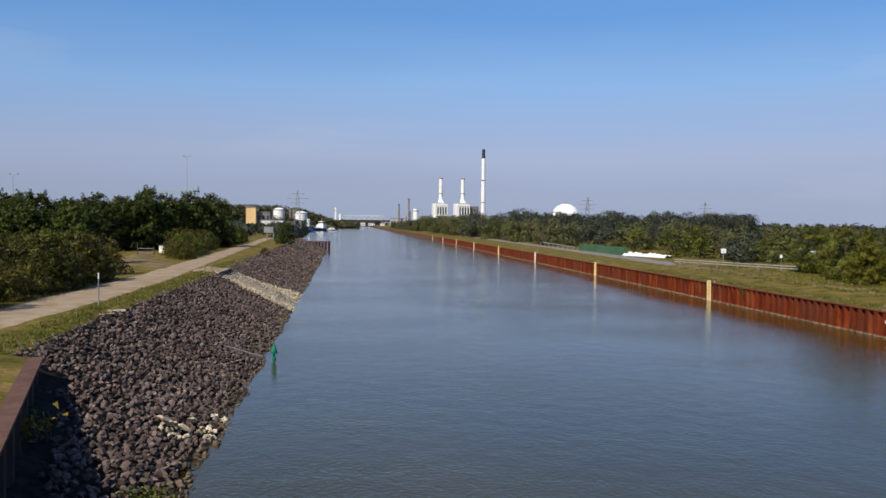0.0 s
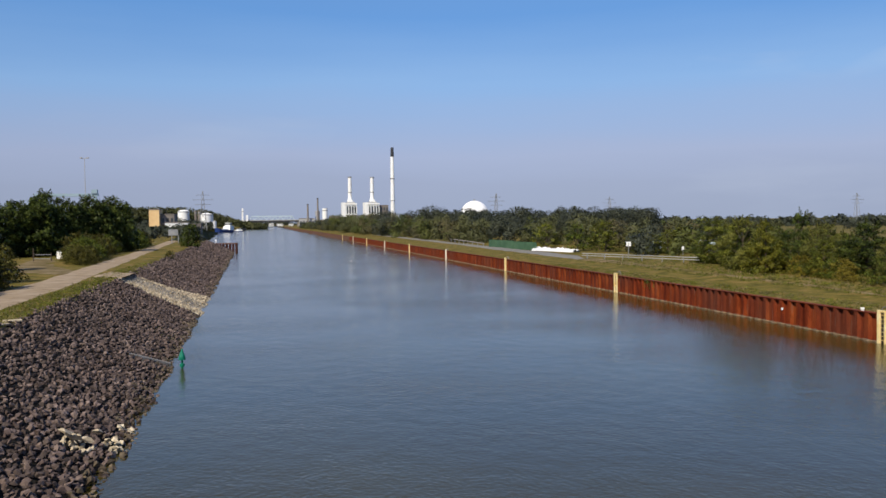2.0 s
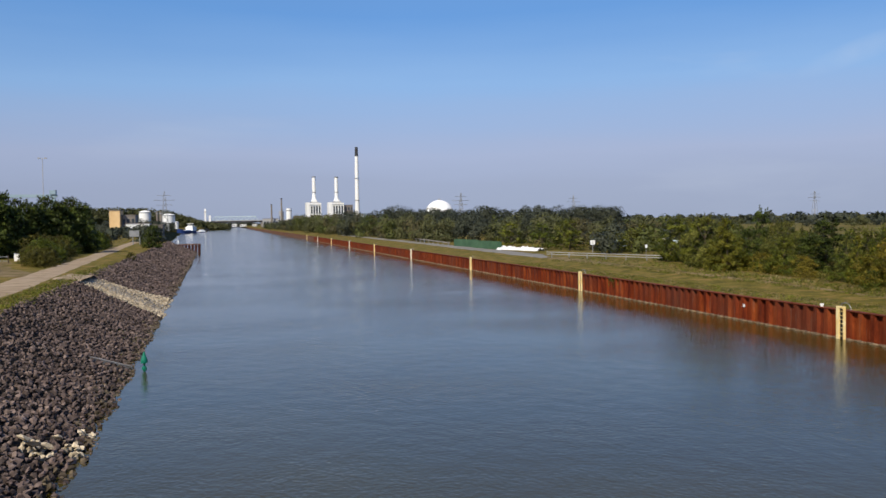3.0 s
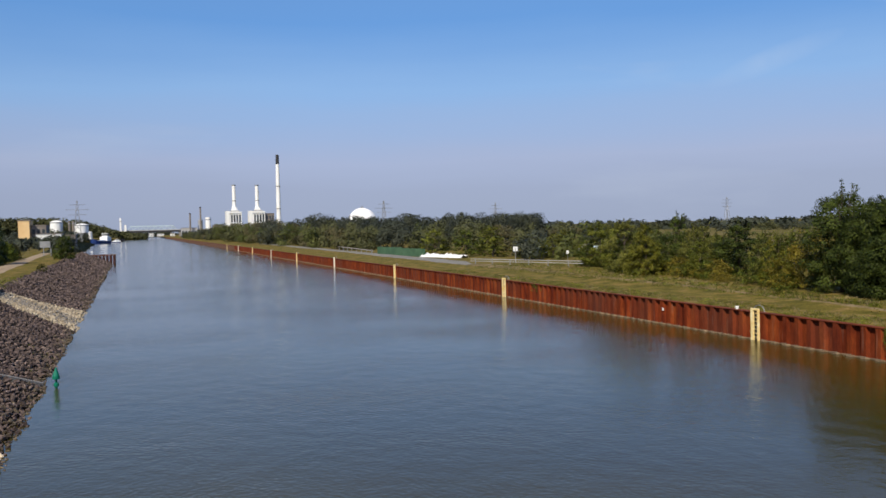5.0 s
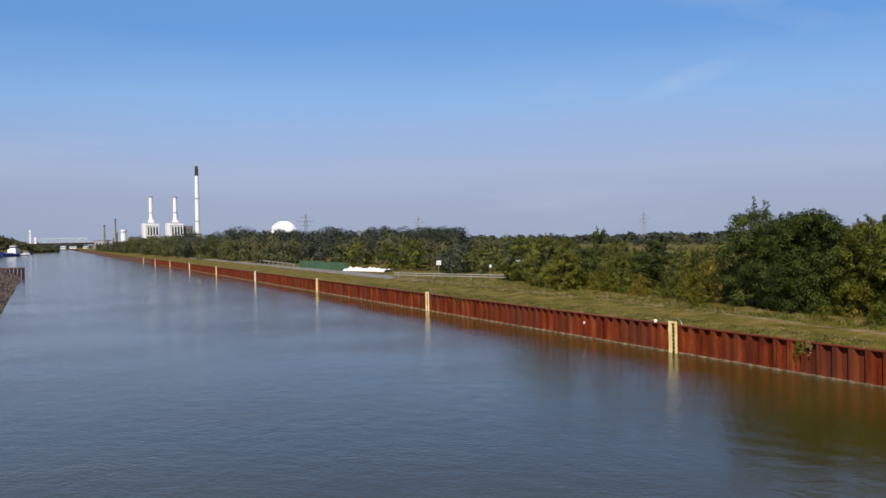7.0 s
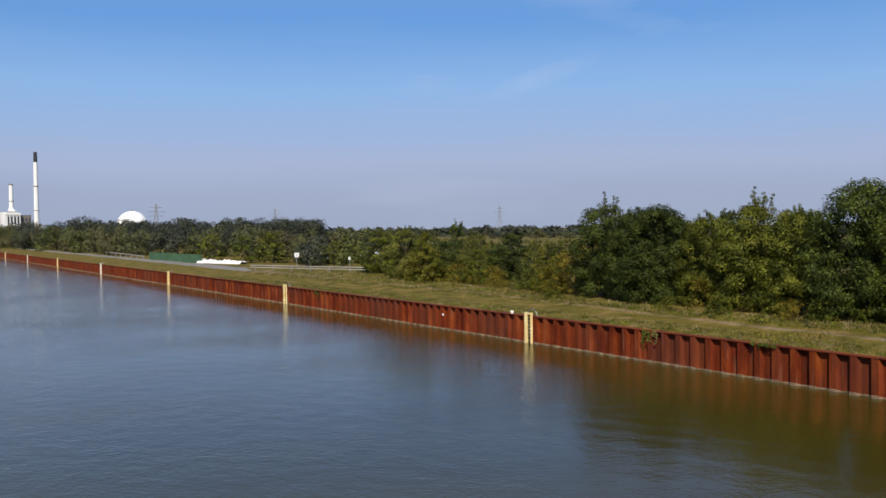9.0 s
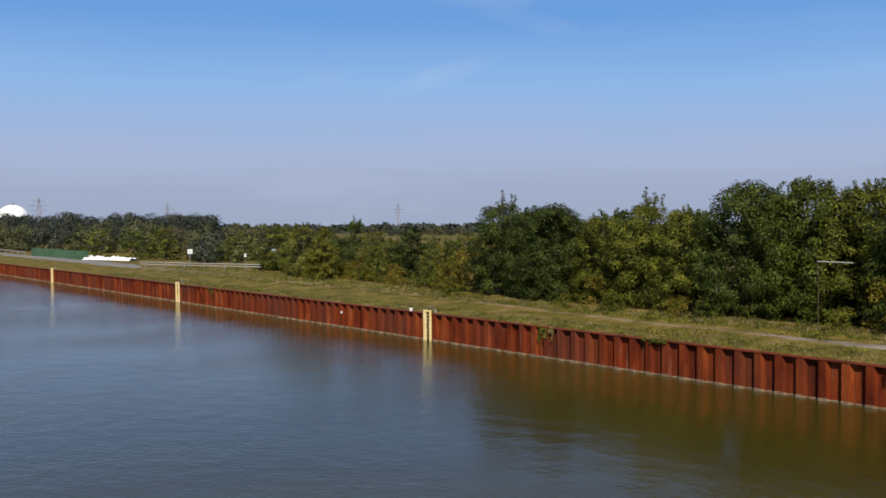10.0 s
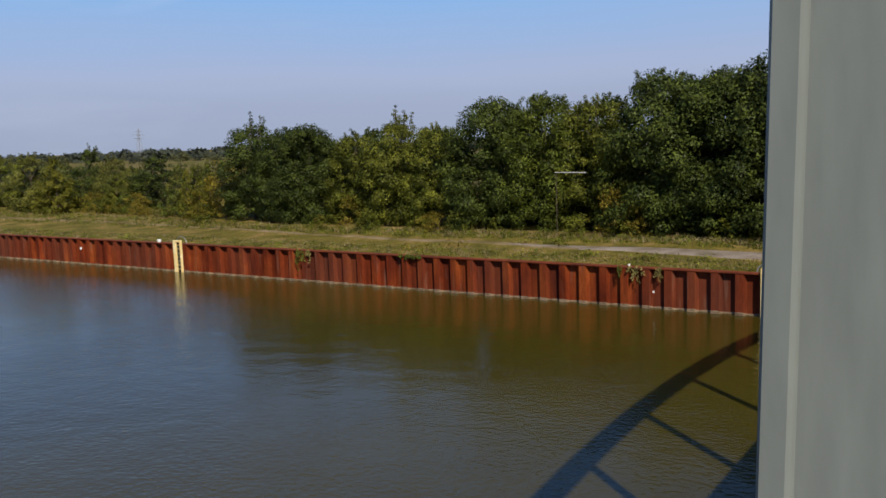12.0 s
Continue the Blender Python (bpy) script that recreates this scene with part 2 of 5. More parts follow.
M_DARK = material("dark_metal", ((0.0249, 0.0249, 0.02905), (0.0498, 0.0498, 0.05395)), scale=0.6, rough=0.6, fine=0.15)
M_BRIDGE = material("grey_green_paint", ((0.165, 0.184, 0.17), (0.194, 0.212, 0.198)), scale=4.0, rough=0.45, bump=0.002, bump_scale=22, detail=9, fine=0.1, stretch=(1, 1, 0.22))
_n, _l = M_BRIDGE.node_tree.nodes, M_BRIDGE.node_tree.links
_v, _t, _mix = _n.new("ShaderNodeTexVoronoi"), _n.new("ShaderNodeMath"), _n.new("ShaderNodeMixRGB")
_v.inputs["Scale"].default_value = 5.0
_t.operation = "LESS_THAN"
_t.inputs[1].default_value = 0.016
_mix.inputs[2].default_value = (0.8, 0.8, 0.76, 1)
_l.new(_n.new("ShaderNodeNewGeometry").outputs["Position"], _v.inputs["Vector"])
_l.new(_v.outputs["Distance"], _t.inputs[0])
_l.new(_t.outputs[0], _mix.inputs[0])
_l.new(_n["Principled BSDF"].inputs["Base Color"].links[0].from_socket, _mix.inputs[1])
_l.new(_mix.outputs[0], _n["Principled BSDF"].inputs["Base Color"])
M_GREEN = material("green_panel", ((0.045, 0.105, 0.055), (0.075, 0.15, 0.08)), scale=0.5, rough=0.7, fine=0.15)
M_BUOY = material("green_buoy", ((0, 0.1328, 0.083), (0.0083, 0.1826, 0.1162)), scale=3, rough=0.45, fine=0.1)
M_BARK = material("bark", ((0.0498, 0.03735, 0.0249), (0.1079, 0.083, 0.06225)), scale=3, rough=0.9, bump=0.02, bump_scale=12, stretch=(1, 1, 0.3))
M_YELLOW = material("yellow_render", ((0.66, 0.44, 0.21), (0.74, 0.52, 0.27)), scale=0.2, rough=0.8, fine=0.05)
M_FACADE = material("grey_facade", ((0.332, 0.332, 0.332), (0.4316, 0.4316, 0.4316)), scale=0.1, rough=0.8, fine=0.08)
M_FACADE2 = material("brown_facade", ((0.166, 0.1411, 0.1245), (0.2324, 0.2075, 0.1826)), scale=0.1, rough=0.8, fine=0.1)
M_BLUE = material("blue_steel", ((0.249, 0.3486, 0.415), (0.3154, 0.415, 0.4814)), scale=0.1, rough=0.6, fine=0.08)
M_PALEBLUE = material("pale_blue_steel", ((0.415, 0.5146, 0.581), (0.4814, 0.581, 0.6474)), scale=0.1, rough=0.6, fine=0.08)
M_HULL = material("blue_hull", ((0.012, 0.03, 0.12), (0.02, 0.045, 0.17)), scale=0.3, rough=0.45, fine=0.1)
M_TARP = material("white_sheeting", ((0.72, 0.72, 0.72), (0.82, 0.82, 0.82)), scale=0.8, rough=0.5, bump=0.05, bump_scale=3, fine=0.06)
M_GLASS_DARK = material("dark_windows", ((0.03, 0.04, 0.05), (0.06, 0.07, 0.08)), scale=0.5, rough=0.15, fine=0.05, spec=0.6)
L_DARK = leaf_material("leaves_dark", (0.022, 0.034, 0.008), (0.086, 0.110, 0.020), 0.55, 0.8)
L_MID = leaf_material("leaves_mid", (0.034, 0.047, 0.008), (0.130, 0.156, 0.020), 0.55, 0.8)
L_OLIVE = leaf_material("leaves_olive", (0.050, 0.062, 0.009), (0.186, 0.196, 0.026), 0.55, 0.8)
L_YELLOW = leaf_material("leaves_yellow", (0.1411, 0.1203, 0.01328), (0.2407, 0.1826, 0.02822))
L_LIME = leaf_material("leaves_lime", (0.1037, 0.112, 0.01162), (0.195, 0.1784, 0.02324))
L_STRAW = leaf_material("leaves_straw", (0.1826, 0.1411, 0.06225), (0.2988, 0.2407, 0.1245))
L_HEDGE = leaf_material("leaves_hedge", (0.036, 0.036, 0.009), (0.128, 0.116, 0.023), 0.5, 0.7)
# far leaves: haze is in the base colour, bluer and greyer than near ones
L_HAZE = leaf_material("leaves_hazed", (0.070, 0.078, 0.034), (0.118, 0.120, 0.050), 0.15, 0.08)
L_HAZEDARK = leaf_material("leaves_hazed_dark", (0.042, 0.050, 0.037), (0.072, 0.080, 0.053), 0.15, 0.08)
L_SCRUB = leaf_material("leaves_scrub", (0.064, 0.073, 0.015), (0.208, 0.203, 0.042), 0.55, 0.8)
L_DRY = leaf_material("leaves_dry_creeper", (0.13, 0.115, 0.03), (0.25, 0.20, 0.07))
# the same haze mixed into brown and green far crowns
L_HAZEBROWN = leaf_material("leaves_hazed_brown", (0.088, 0.078, 0.038), (0.130, 0.114, 0.052), 0.15, 0.08)
L_HAZEGREEN = leaf_material("leaves_hazed_green", (0.076, 0.094, 0.026), (0.128, 0.138, 0.040), 0.15, 0.08)

# water: small wind ripples, grey-green body
M_WATER = bpy.data.materials.new("canal_water")
M_WATER.use_nodes = True
_n, _l = M_WATER.node_tree.nodes, M_WATER.node_tree.links
_b = _n["Principled BSDF"]
_b.inputs["Roughness"].default_value = 0.1
_b.inputs["IOR"].default_value = 1.333
_geo = _n.new("ShaderNodeNewGeometry")
_m1 = _n.new("ShaderNodeMapping")
_m1.inputs["Scale"].default_value = (0.85, 0.65, 1.0)
_m1.inputs["Rotation"].default_value = (0, 0, radians(12))
_l.new(_geo.outputs["Position"], _m1.inputs[0])
_w1 = _n.new("ShaderNodeTexNoise")
_w1.inputs["Scale"].default_value = 5.5
_w1.inputs["Detail"].default_value = 3.0
_w1.inputs["Roughness"].default_value = 0.55
_w2 = _n.new("ShaderNodeTexNoise")
_w2.inputs["Scale"].default_value = 0.9
_w2.inputs["Detail"].default_value = 3.0
_l.new(_m1.outputs[0], _w1.inputs["Vector"])
_l.new(_m1.outputs[0], _w2.inputs["Vector"])
_bp2 = _n.new("ShaderNodeBump")
_bp2.inputs["Strength"].default_value = 1.0
_bp2.inputs["Distance"].default_value = 0.03
_bp1 = _n.new("ShaderNodeBump")
_bp1.inputs["Strength"].default_value = 1.0
_bp1.inputs["Distance"].default_value = 0.03
_l.new(_w2.outputs[0], _bp2.inputs["Height"])
_l.new(_w1.outputs[0], _bp1.inputs["Height"])
_l.new(_bp2.outputs[0], _bp1.inputs["Normal"])
_l.new(_bp1.outputs[0], _b.inputs["Normal"])
_w3 = _n.new("ShaderNodeTexNoise")
_w3.inputs["Scale"].default_value = 0.045
_w3.inputs["Detail"].default_value = 5.0
_l.new(_geo.outputs["Position"], _w3.inputs["Vector"])
_w4 = _n.new("ShaderNodeTexNoise")
_w4.inputs["Scale"].default_value = 0.06
_w4.inputs["Detail"].default_value = 4.0
_m4 = _n.new("ShaderNodeMapping")
_m4.inputs["Scale"].default_value = (0.6, 1.0, 1.0)
_l.new(_geo.outputs["Position"], _m4.inputs[0])
_l.new(_m4.outputs[0], _w4.inputs["Vector"])
_r4 = _n.new("ShaderNodeMapRange")
_r4.inputs["From Min"].default_value, _r4.inputs["From Max"].default_value = 0.35, 0.65
_r4.inputs["To Min"].default_value, _r4.inputs["To Max"].default_value = 0.3, 1.1
_l.new(_w4.outputs[0], _r4.inputs["Value"])
_l.new(_r4.outputs[0], _bp1.inputs["Strength"])
_wr = _n.new("ShaderNodeValToRGB")
_wr.color_ramp.elements[0].position, _wr.color_ramp.elements[1].position = 0.35, 0.65
_wr.color_ramp.elements[0].color = (0.040, 0.032, 0.0045, 1)
_wr.color_ramp.elements[1].color = (0.054, 0.044, 0.007, 1)
_l.new(_w3.outputs[0], _wr.inputs[0])
_l.new(_wr.outputs[0], _b.inputs["Base Color"])

# ---------------------------------------------------------------- building helpers


def mesh_of(name, verts, faces, mats=(), face_mats=None, smooth=False):
    me = bpy.data.meshes.new(name)
    me.from_pydata([tuple(v) for v in verts], [], faces)
    for m in mats:
        me.materials.append(m)
    if face_mats is not None:
        me.polygons.foreach_set("material_index", np.asarray(face_mats, dtype=np.int32))
    if smooth:
        me.polygons.foreach_set("use_smooth", np.ones(len(me.polygons), dtype=bool))
    me.update()
    return me


def leaves_mesh(name, verts, mat, normals=None):
    """verts: (n, k, 3): n separate k-sided pieces; normals: one for each, to shade a crown as a rounded mass."""
    verts = np.asarray(verts, dtype=np.float32)
    n, c = verts.shape[:2]
    me = bpy.data.meshes.new(name)
    me.vertices.add(c * n)
    me.vertices.foreach_set("co", verts.reshape(-1))
    me.loops.add(c * n)
    me.loops.foreach_set("vertex_index", np.arange(c * n, dtype=np.int32))
    me.polygons.add(n)
    me.polygons.foreach_set("loop_start", np.arange(0, c * n, c, dtype=np.int32))
    me.polygons.foreach_set("loop_total", np.full(n, c, dtype=np.int32))
    me.materials.append(mat)
    me.update(calc_edges=True)
    if normals is not None:
        me.polygons.foreach_set("use_smooth", np.ones(n, dtype=bool))
        me.normals_split_custom_set_from_vertices(np.repeat(normals, c, axis=0).tolist())
    return me


def part(name, me, parent=None, label="", m=None):
    """A mesh (or a bmesh and its material) as one object under a thing or a part."""
    if isinstance(me, tuple):
        bm, mat = me
        me = bpy.data.meshes.new(name)
        bm.to_mesh(me)
        bm.free()
        me.materials.append(mat)
    ob = new(name, me)
    if parent is not None:
        ob.parent = parent
    if m is not None:
        ob.matrix_basis = m
    if label:
        ob["label"] = label
    return ob


def thing(name, label, category, at=(0, 0, 0), group="", kind="", turn=0):
    ob = new(name)
    ob.empty_display_size = 0.2
    ob.matrix_basis = pose(*at, 0, 0, turn)
    return tagged(ob, label, category, group, kind)


def box(bm, x0, x1, y0, y1, z0, z1, bevel=0.0):
    g = bmesh.ops.create_cube(bm, size=1.0, matrix=Matrix.Translation(((x0 + x1) / 2, (y0 + y1) / 2, (z0 + z1) / 2)) @ Matrix.Diagonal((x1 - x0, y1 - y0, z1 - z0, 1)))
    if bevel:
        edges = list({e for v in g["verts"] for e in v.link_edges})
        bmesh.ops.bevel(bm, geom=edges, offset=bevel, segments=2, affect="EDGES", profile=0.5)
    return bm


def boxm(x0, x1, y0, y1, z0, z1, mat, bevel=0.0):
    return (box(bmesh.new(), x0, x1, y0, y1, z0, z1, bevel), mat)


def tube(bm, a, b, r0, r1, seg=8, caps=True):
    a, b = Vector(a), Vector(b)
    d = b - a
    m = Matrix.Translation((a + b) / 2) @ d.to_track_quat("Z", "Y").to_matrix().to_4x4()
    bmesh.ops.create_cone(bm, cap_ends=caps, segments=seg, radius1=r0, radius2=max(r1, 1e-4), depth=d.length, matrix=m)
    return bm


def tubem(a, b, r0, r1, mat, seg=8):
    return (tube(bmesh.new(), a, b, r0, r1, seg), mat)


def lathe(profile, seg=16):
    """Surface of revolution from (radius, height) pairs."""
    bm = bmesh.new()
    rings = [[bm.verts.new((r * math.cos(2 * math.pi * k / seg), r * math.sin(2 * math.pi * k / seg), z)) for k in range(seg)] for r, z in profile]
    for a, b in zip(rings, rings[1:]):
        for k in range(seg):
            bm.faces.new((a[k], a[(k + 1) % seg], b[(k + 1) % seg], b[k]))
    bm.faces.new(rings[0][::-1])
    bm.faces.new(rings[-1])
    return bm


def x_water(y):
    """The left water line: the bank swings away a little."""
    near = -5.3 - 0.0055 * max(y, 0)
    return float(np.interp(y, (288, 296, 480, 560, 980, 1000), (near, -20.0, -28.0, -31.0, -60.0, -12.0))) if y > 288 else near


BANK = 3.5            # height of the left bank over the water
SLOPE = 8.0           # breadth of the stone slope
WALL = 43.7           # face of the sheet piling
CAP = 1.95            # its top
LEVEL = -0.15         # the water
DROP = BANK - LEVEL   # fall of the stone slope

# ---------------------------------------------------------------- ground, water
rng = np.random.default_rng(7)


def ground_z(x, y):
    """Height of the ground, banks and canal bed."""
    w = x_water(y)
    top = w - SLOPE
    if x <= top:
        return BANK
    if x <= w + 4:
        return BANK - (x - top) * DROP / SLOPE - 0.22 * min(1.0, (x - top) / 0.6)
    if x < WALL + 0.46:
        return -2.2
    keys = ((WALL + 0.46, 1.93), (46.4, 2.12), (50.0, 2.3), (53.0, 2.55), (70.0, 2.6))
    if x >= 70:
        return 2.6
    for (a, za), (b, zb) in zip(keys, keys[1:]):
        if x <= b:
            return za + (zb - za) * (x - a) / (b - a)
    return 2.6


g_y = [-4600, -2000, -800, -300, -120, -60, -30] + list(np.arange(-15, 130, 3.0)) + list(np.arange(130, 280, 15.0)) + [288, 296] + list(np.arange(310, 420, 15.0)) + [450, 520, 620, 760, 900, 980, 1000, 1100, 1400, 1800, 2500, 3400, 4600]
verts, faces = [], []
cols = None
g_mats = []
for y in g_y:
    w = x_water(y)
    xs = [-4600, -2000, -800, -300, -120, -60, -40, -32, -27, -23, -20, -17, w - SLOPE - 2, w - SLOPE, w - SLOPE + 0.6, w - SLOPE * 0.5, w, w + 4, w + 4.1, 20,
          WALL + 0.43, WALL + 0.47, 45.0, 46.4, 48, 50, 53, 57, 62, 70, 90, 130, 200, 400, 800, 2000, 4600]
    for k, x in enumerate(xs):
        z = ground_z(x, y)
        if x < w - SLOPE - 0.5 or x > 44.5:
            z += 0.10 * (noise.noise((x * 0.15, y * 0.15, 3.0))) if abs(x) < 150 and -60 < y < 400 else 0
        verts.append((x, y, z))
    cols = len(xs)
for r in range(len(g_y) - 1):
    for c in range(cols - 1):
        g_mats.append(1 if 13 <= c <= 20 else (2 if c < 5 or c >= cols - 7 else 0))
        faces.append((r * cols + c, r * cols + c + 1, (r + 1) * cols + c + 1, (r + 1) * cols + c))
ground = new("ground", mesh_of("ground", verts, faces, (M_GRASS, M_SHADE_BED, M_FIELD), g_mats, smooth=True))
tagged(ground, "green and straw-coloured grass banks and flat land", "ground", kind="structure")


def strip(name, edges, mat, lift, label, category, bumpy=0.0):
    """A long ribbon on the ground from rows of (y, x_left, x_right)."""
    v, f = [], []
    k = 7
    for y, a, b in edges:
        for i in range(k):
            x = a + (b - a) * i / (k - 1)
            edge = 1.0 if i in (0, k - 1) else 0.0
            x += edge * (noise.noise((y * 0.35, x, 1.7)) * 0.35)
            z = ground_z(x, y) + lift * (1 - edge * 1.6) + (0.10 * noise.noise((x * 0.15, y * 0.15, 3.0)) if -60 < y < 400 else 0)
            v.append((x, y, z))
    for r in range(len(edges) - 1):
        for i in range(k - 1):
            f.append((r * k + i, r * k + i + 1, (r + 1) * k + i + 1, (r + 1) * k + i))
    ob = new(name, mesh_of(name, v, f, (mat,), smooth=True))
    return tagged(ob, label, category, kind="structure")


strip("path_west", [(y, np.interp(y, (-20, 45, 86, 200, 420), (-21.8, -21.8, -20.9, -24.2, -32)), np.interp(y, (-20, 45, 62, 83, 200, 420), (-17.4, -17.0, -16.2, -16.3, -21.0, -29))) for y in np.arange(-20, 420, 2.0)],
      M_PATH, 0.06, "pale gravel towpath along the grass bank", "path")
strip("path_side", [(y, np.interp(y, (104, 112, 125, 150), (-22.0, -28.6, -31.8, -35.2)), np.interp(y, (104, 112, 125, 150), (-20.2, -20.8, -26.0, -31.2))) for y in np.arange(104, 152, 1.5)],
      M_PATH2, 0.05, "sandy side path through the grass to the gate", "path")
strip("path_east", [(y, np.interp(y, (-20, 13, 22, 30), (46.7, 46.9, 47.8, 48.5)), np.interp(y, (-20, 13, 22, 30), (50.0, 49.6, 49.0, 48.9))) for y in np.arange(-20, 30, 1.0)],
      M_GRAVEL, 0.06, "grey gravel track beside the sheet piling", "path")
TRACK = (24, 40, 62, 75, 100, 116, 126, 140)
strip("track_east", [(y, np.interp(y, TRACK, (47.9, 49.0, 50.5, 51.3, 51.9, 51.6, 51.2, 51.6)), np.interp(y, TRACK, (49.1, 49.7, 51.1, 52.0, 52.6, 53.6, 54.6, 54.4))) for y in np.arange(24, 139, 1.5)],
      M_PATH2, 0.05, "faint sandy track trodden through the grass", "path")
strip("road", [(y, 51.2 + max(0, y - 120) * 0.012, 52.6 + min(2.9, (y - 136) * 0.25) + max(0, y - 120) * 0.012) for y in np.arange(136, 420, 3.0)],
      M_ASPHALT, 0.06, "grey asphalt service road behind the bank", "road")

v, f = [], []
for y in np.linspace(-2, 36.6, 30):
    edge = -12.3 + (36.7 - y) * 0.266 - 0.4
    for k in range(5):
        x = -15.5 + (edge + 15.5) * k / 4
        v.append((x, y, BANK + 0.06 - 0.12 * (k == 4) - 0.15 * (k == 0)))
for r in range(29):
    for k in range(4):
        f.append((r * 5 + k, r * 5 + k + 1, r * 5 + k + 6, r * 5 + k + 5))
verge = new("verge", mesh_of("verge", v, f, (M_GRASS,), smooth=True))
tagged(verge, "grass verge behind the brown wing wall", "verge", kind="structure")

water = new("water", mesh_of("water", [(-60, -4500, LEVEL), (WALL + 0.2, -4500, LEVEL), (WALL + 0.2, 4500, LEVEL), (-60, 4500, LEVEL)], [(0, 1, 2, 3)], (M_WATER,)))
tagged(water, "grey-blue rippled canal water", "water", kind="structure")

# ---------------------------------------------------------------- plants


def leaf_sprays(points, normals, size):
    """A pointed leaf spray at each point, facing about along its normal."""
    n = len(points)
    nn = normals + rng.normal(size=(n, 3)) * 0.55
    nn /= np.linalg.norm(nn, axis=1, keepdims=True)
    a = np.cross(nn, rng.normal(size=(n, 3)))
    a /= np.linalg.norm(a, axis=1, keepdims=True)
    b = np.cross(nn, a)
    s = size * rng.uniform(0.55, 1.25, size=(n, 1))
    t = s * rng.uniform(0.45, 0.8, size=(n, 1))
    k = rng.uniform(-0.9, 0.1, size=(n, 1))
    return np.stack([points - a * s * 0.8 + b * t, points + a * s * k - b * t, points + a * s * 1.1], 1)


def clumps(centres, radii, per, size, flat=0.8, heart=None, inner=0.5, rough=0.36):
    """Leaves over the outer shells of many clumps, with a shading normal for each."""
    out, nor = [], []
    for c, r in zip(centres, radii):
        n = max(6, int(per * r * r))
        d = rng.normal(size=(n, 3))
        d[:, 2] += 0.25
        d /= np.linalg.norm(d, axis=1, keepdims=True)
        rad = r * rng.uniform(inner, 1.1, size=(n, 1))
        p = c + d * rad * (1, 1, flat)
        q = d + (0, 0, 0.3)
        if heart is not None:
            h = p - heart
            q = q * 0.95 + 0.4 * h / (np.linalg.norm(h, axis=1, keepdims=True) + 1e-6)
        out.append(leaf_sprays(p, q, size))
        q = q + rng.normal(size=(n, 3)) * rough
        nor.append(q / np.linalg.norm(q, axis=1, keepdims=True))
    return np.concatenate(out), np.concatenate(nor)


def crown_clumps(h, base, radius, count, shape="round"):
    """Clump centres filling a crown from height base to h."""
    cs, rs = [], []
    while len(cs) < count:
        u = rng.uniform(0, 1)
        z = base + (h - base) * u
        if shape == "round":
            w = math.sqrt(max(0.02, 1 - (1.7 * u - 0.6) ** 2 / 1.25))
        elif shape == "cone":
            w = 1.05 * (1 - u) ** 0.75 + 0.08
        else:
            w = math.sqrt(max(0.02, 1 - u ** 2.2))
        ang = rng.uniform(0, 2 * math.pi)
        rr = radius * w * math.sqrt(rng.uniform(0.25, 1.0))
        cs.append((rr * math.cos(ang), rr * math.sin(ang), z))
        rs.append(rng.uniform(0.12, 0.25) * radius * (0.65 + 0.45 * w))
    return np.array(cs), np.array(rs)


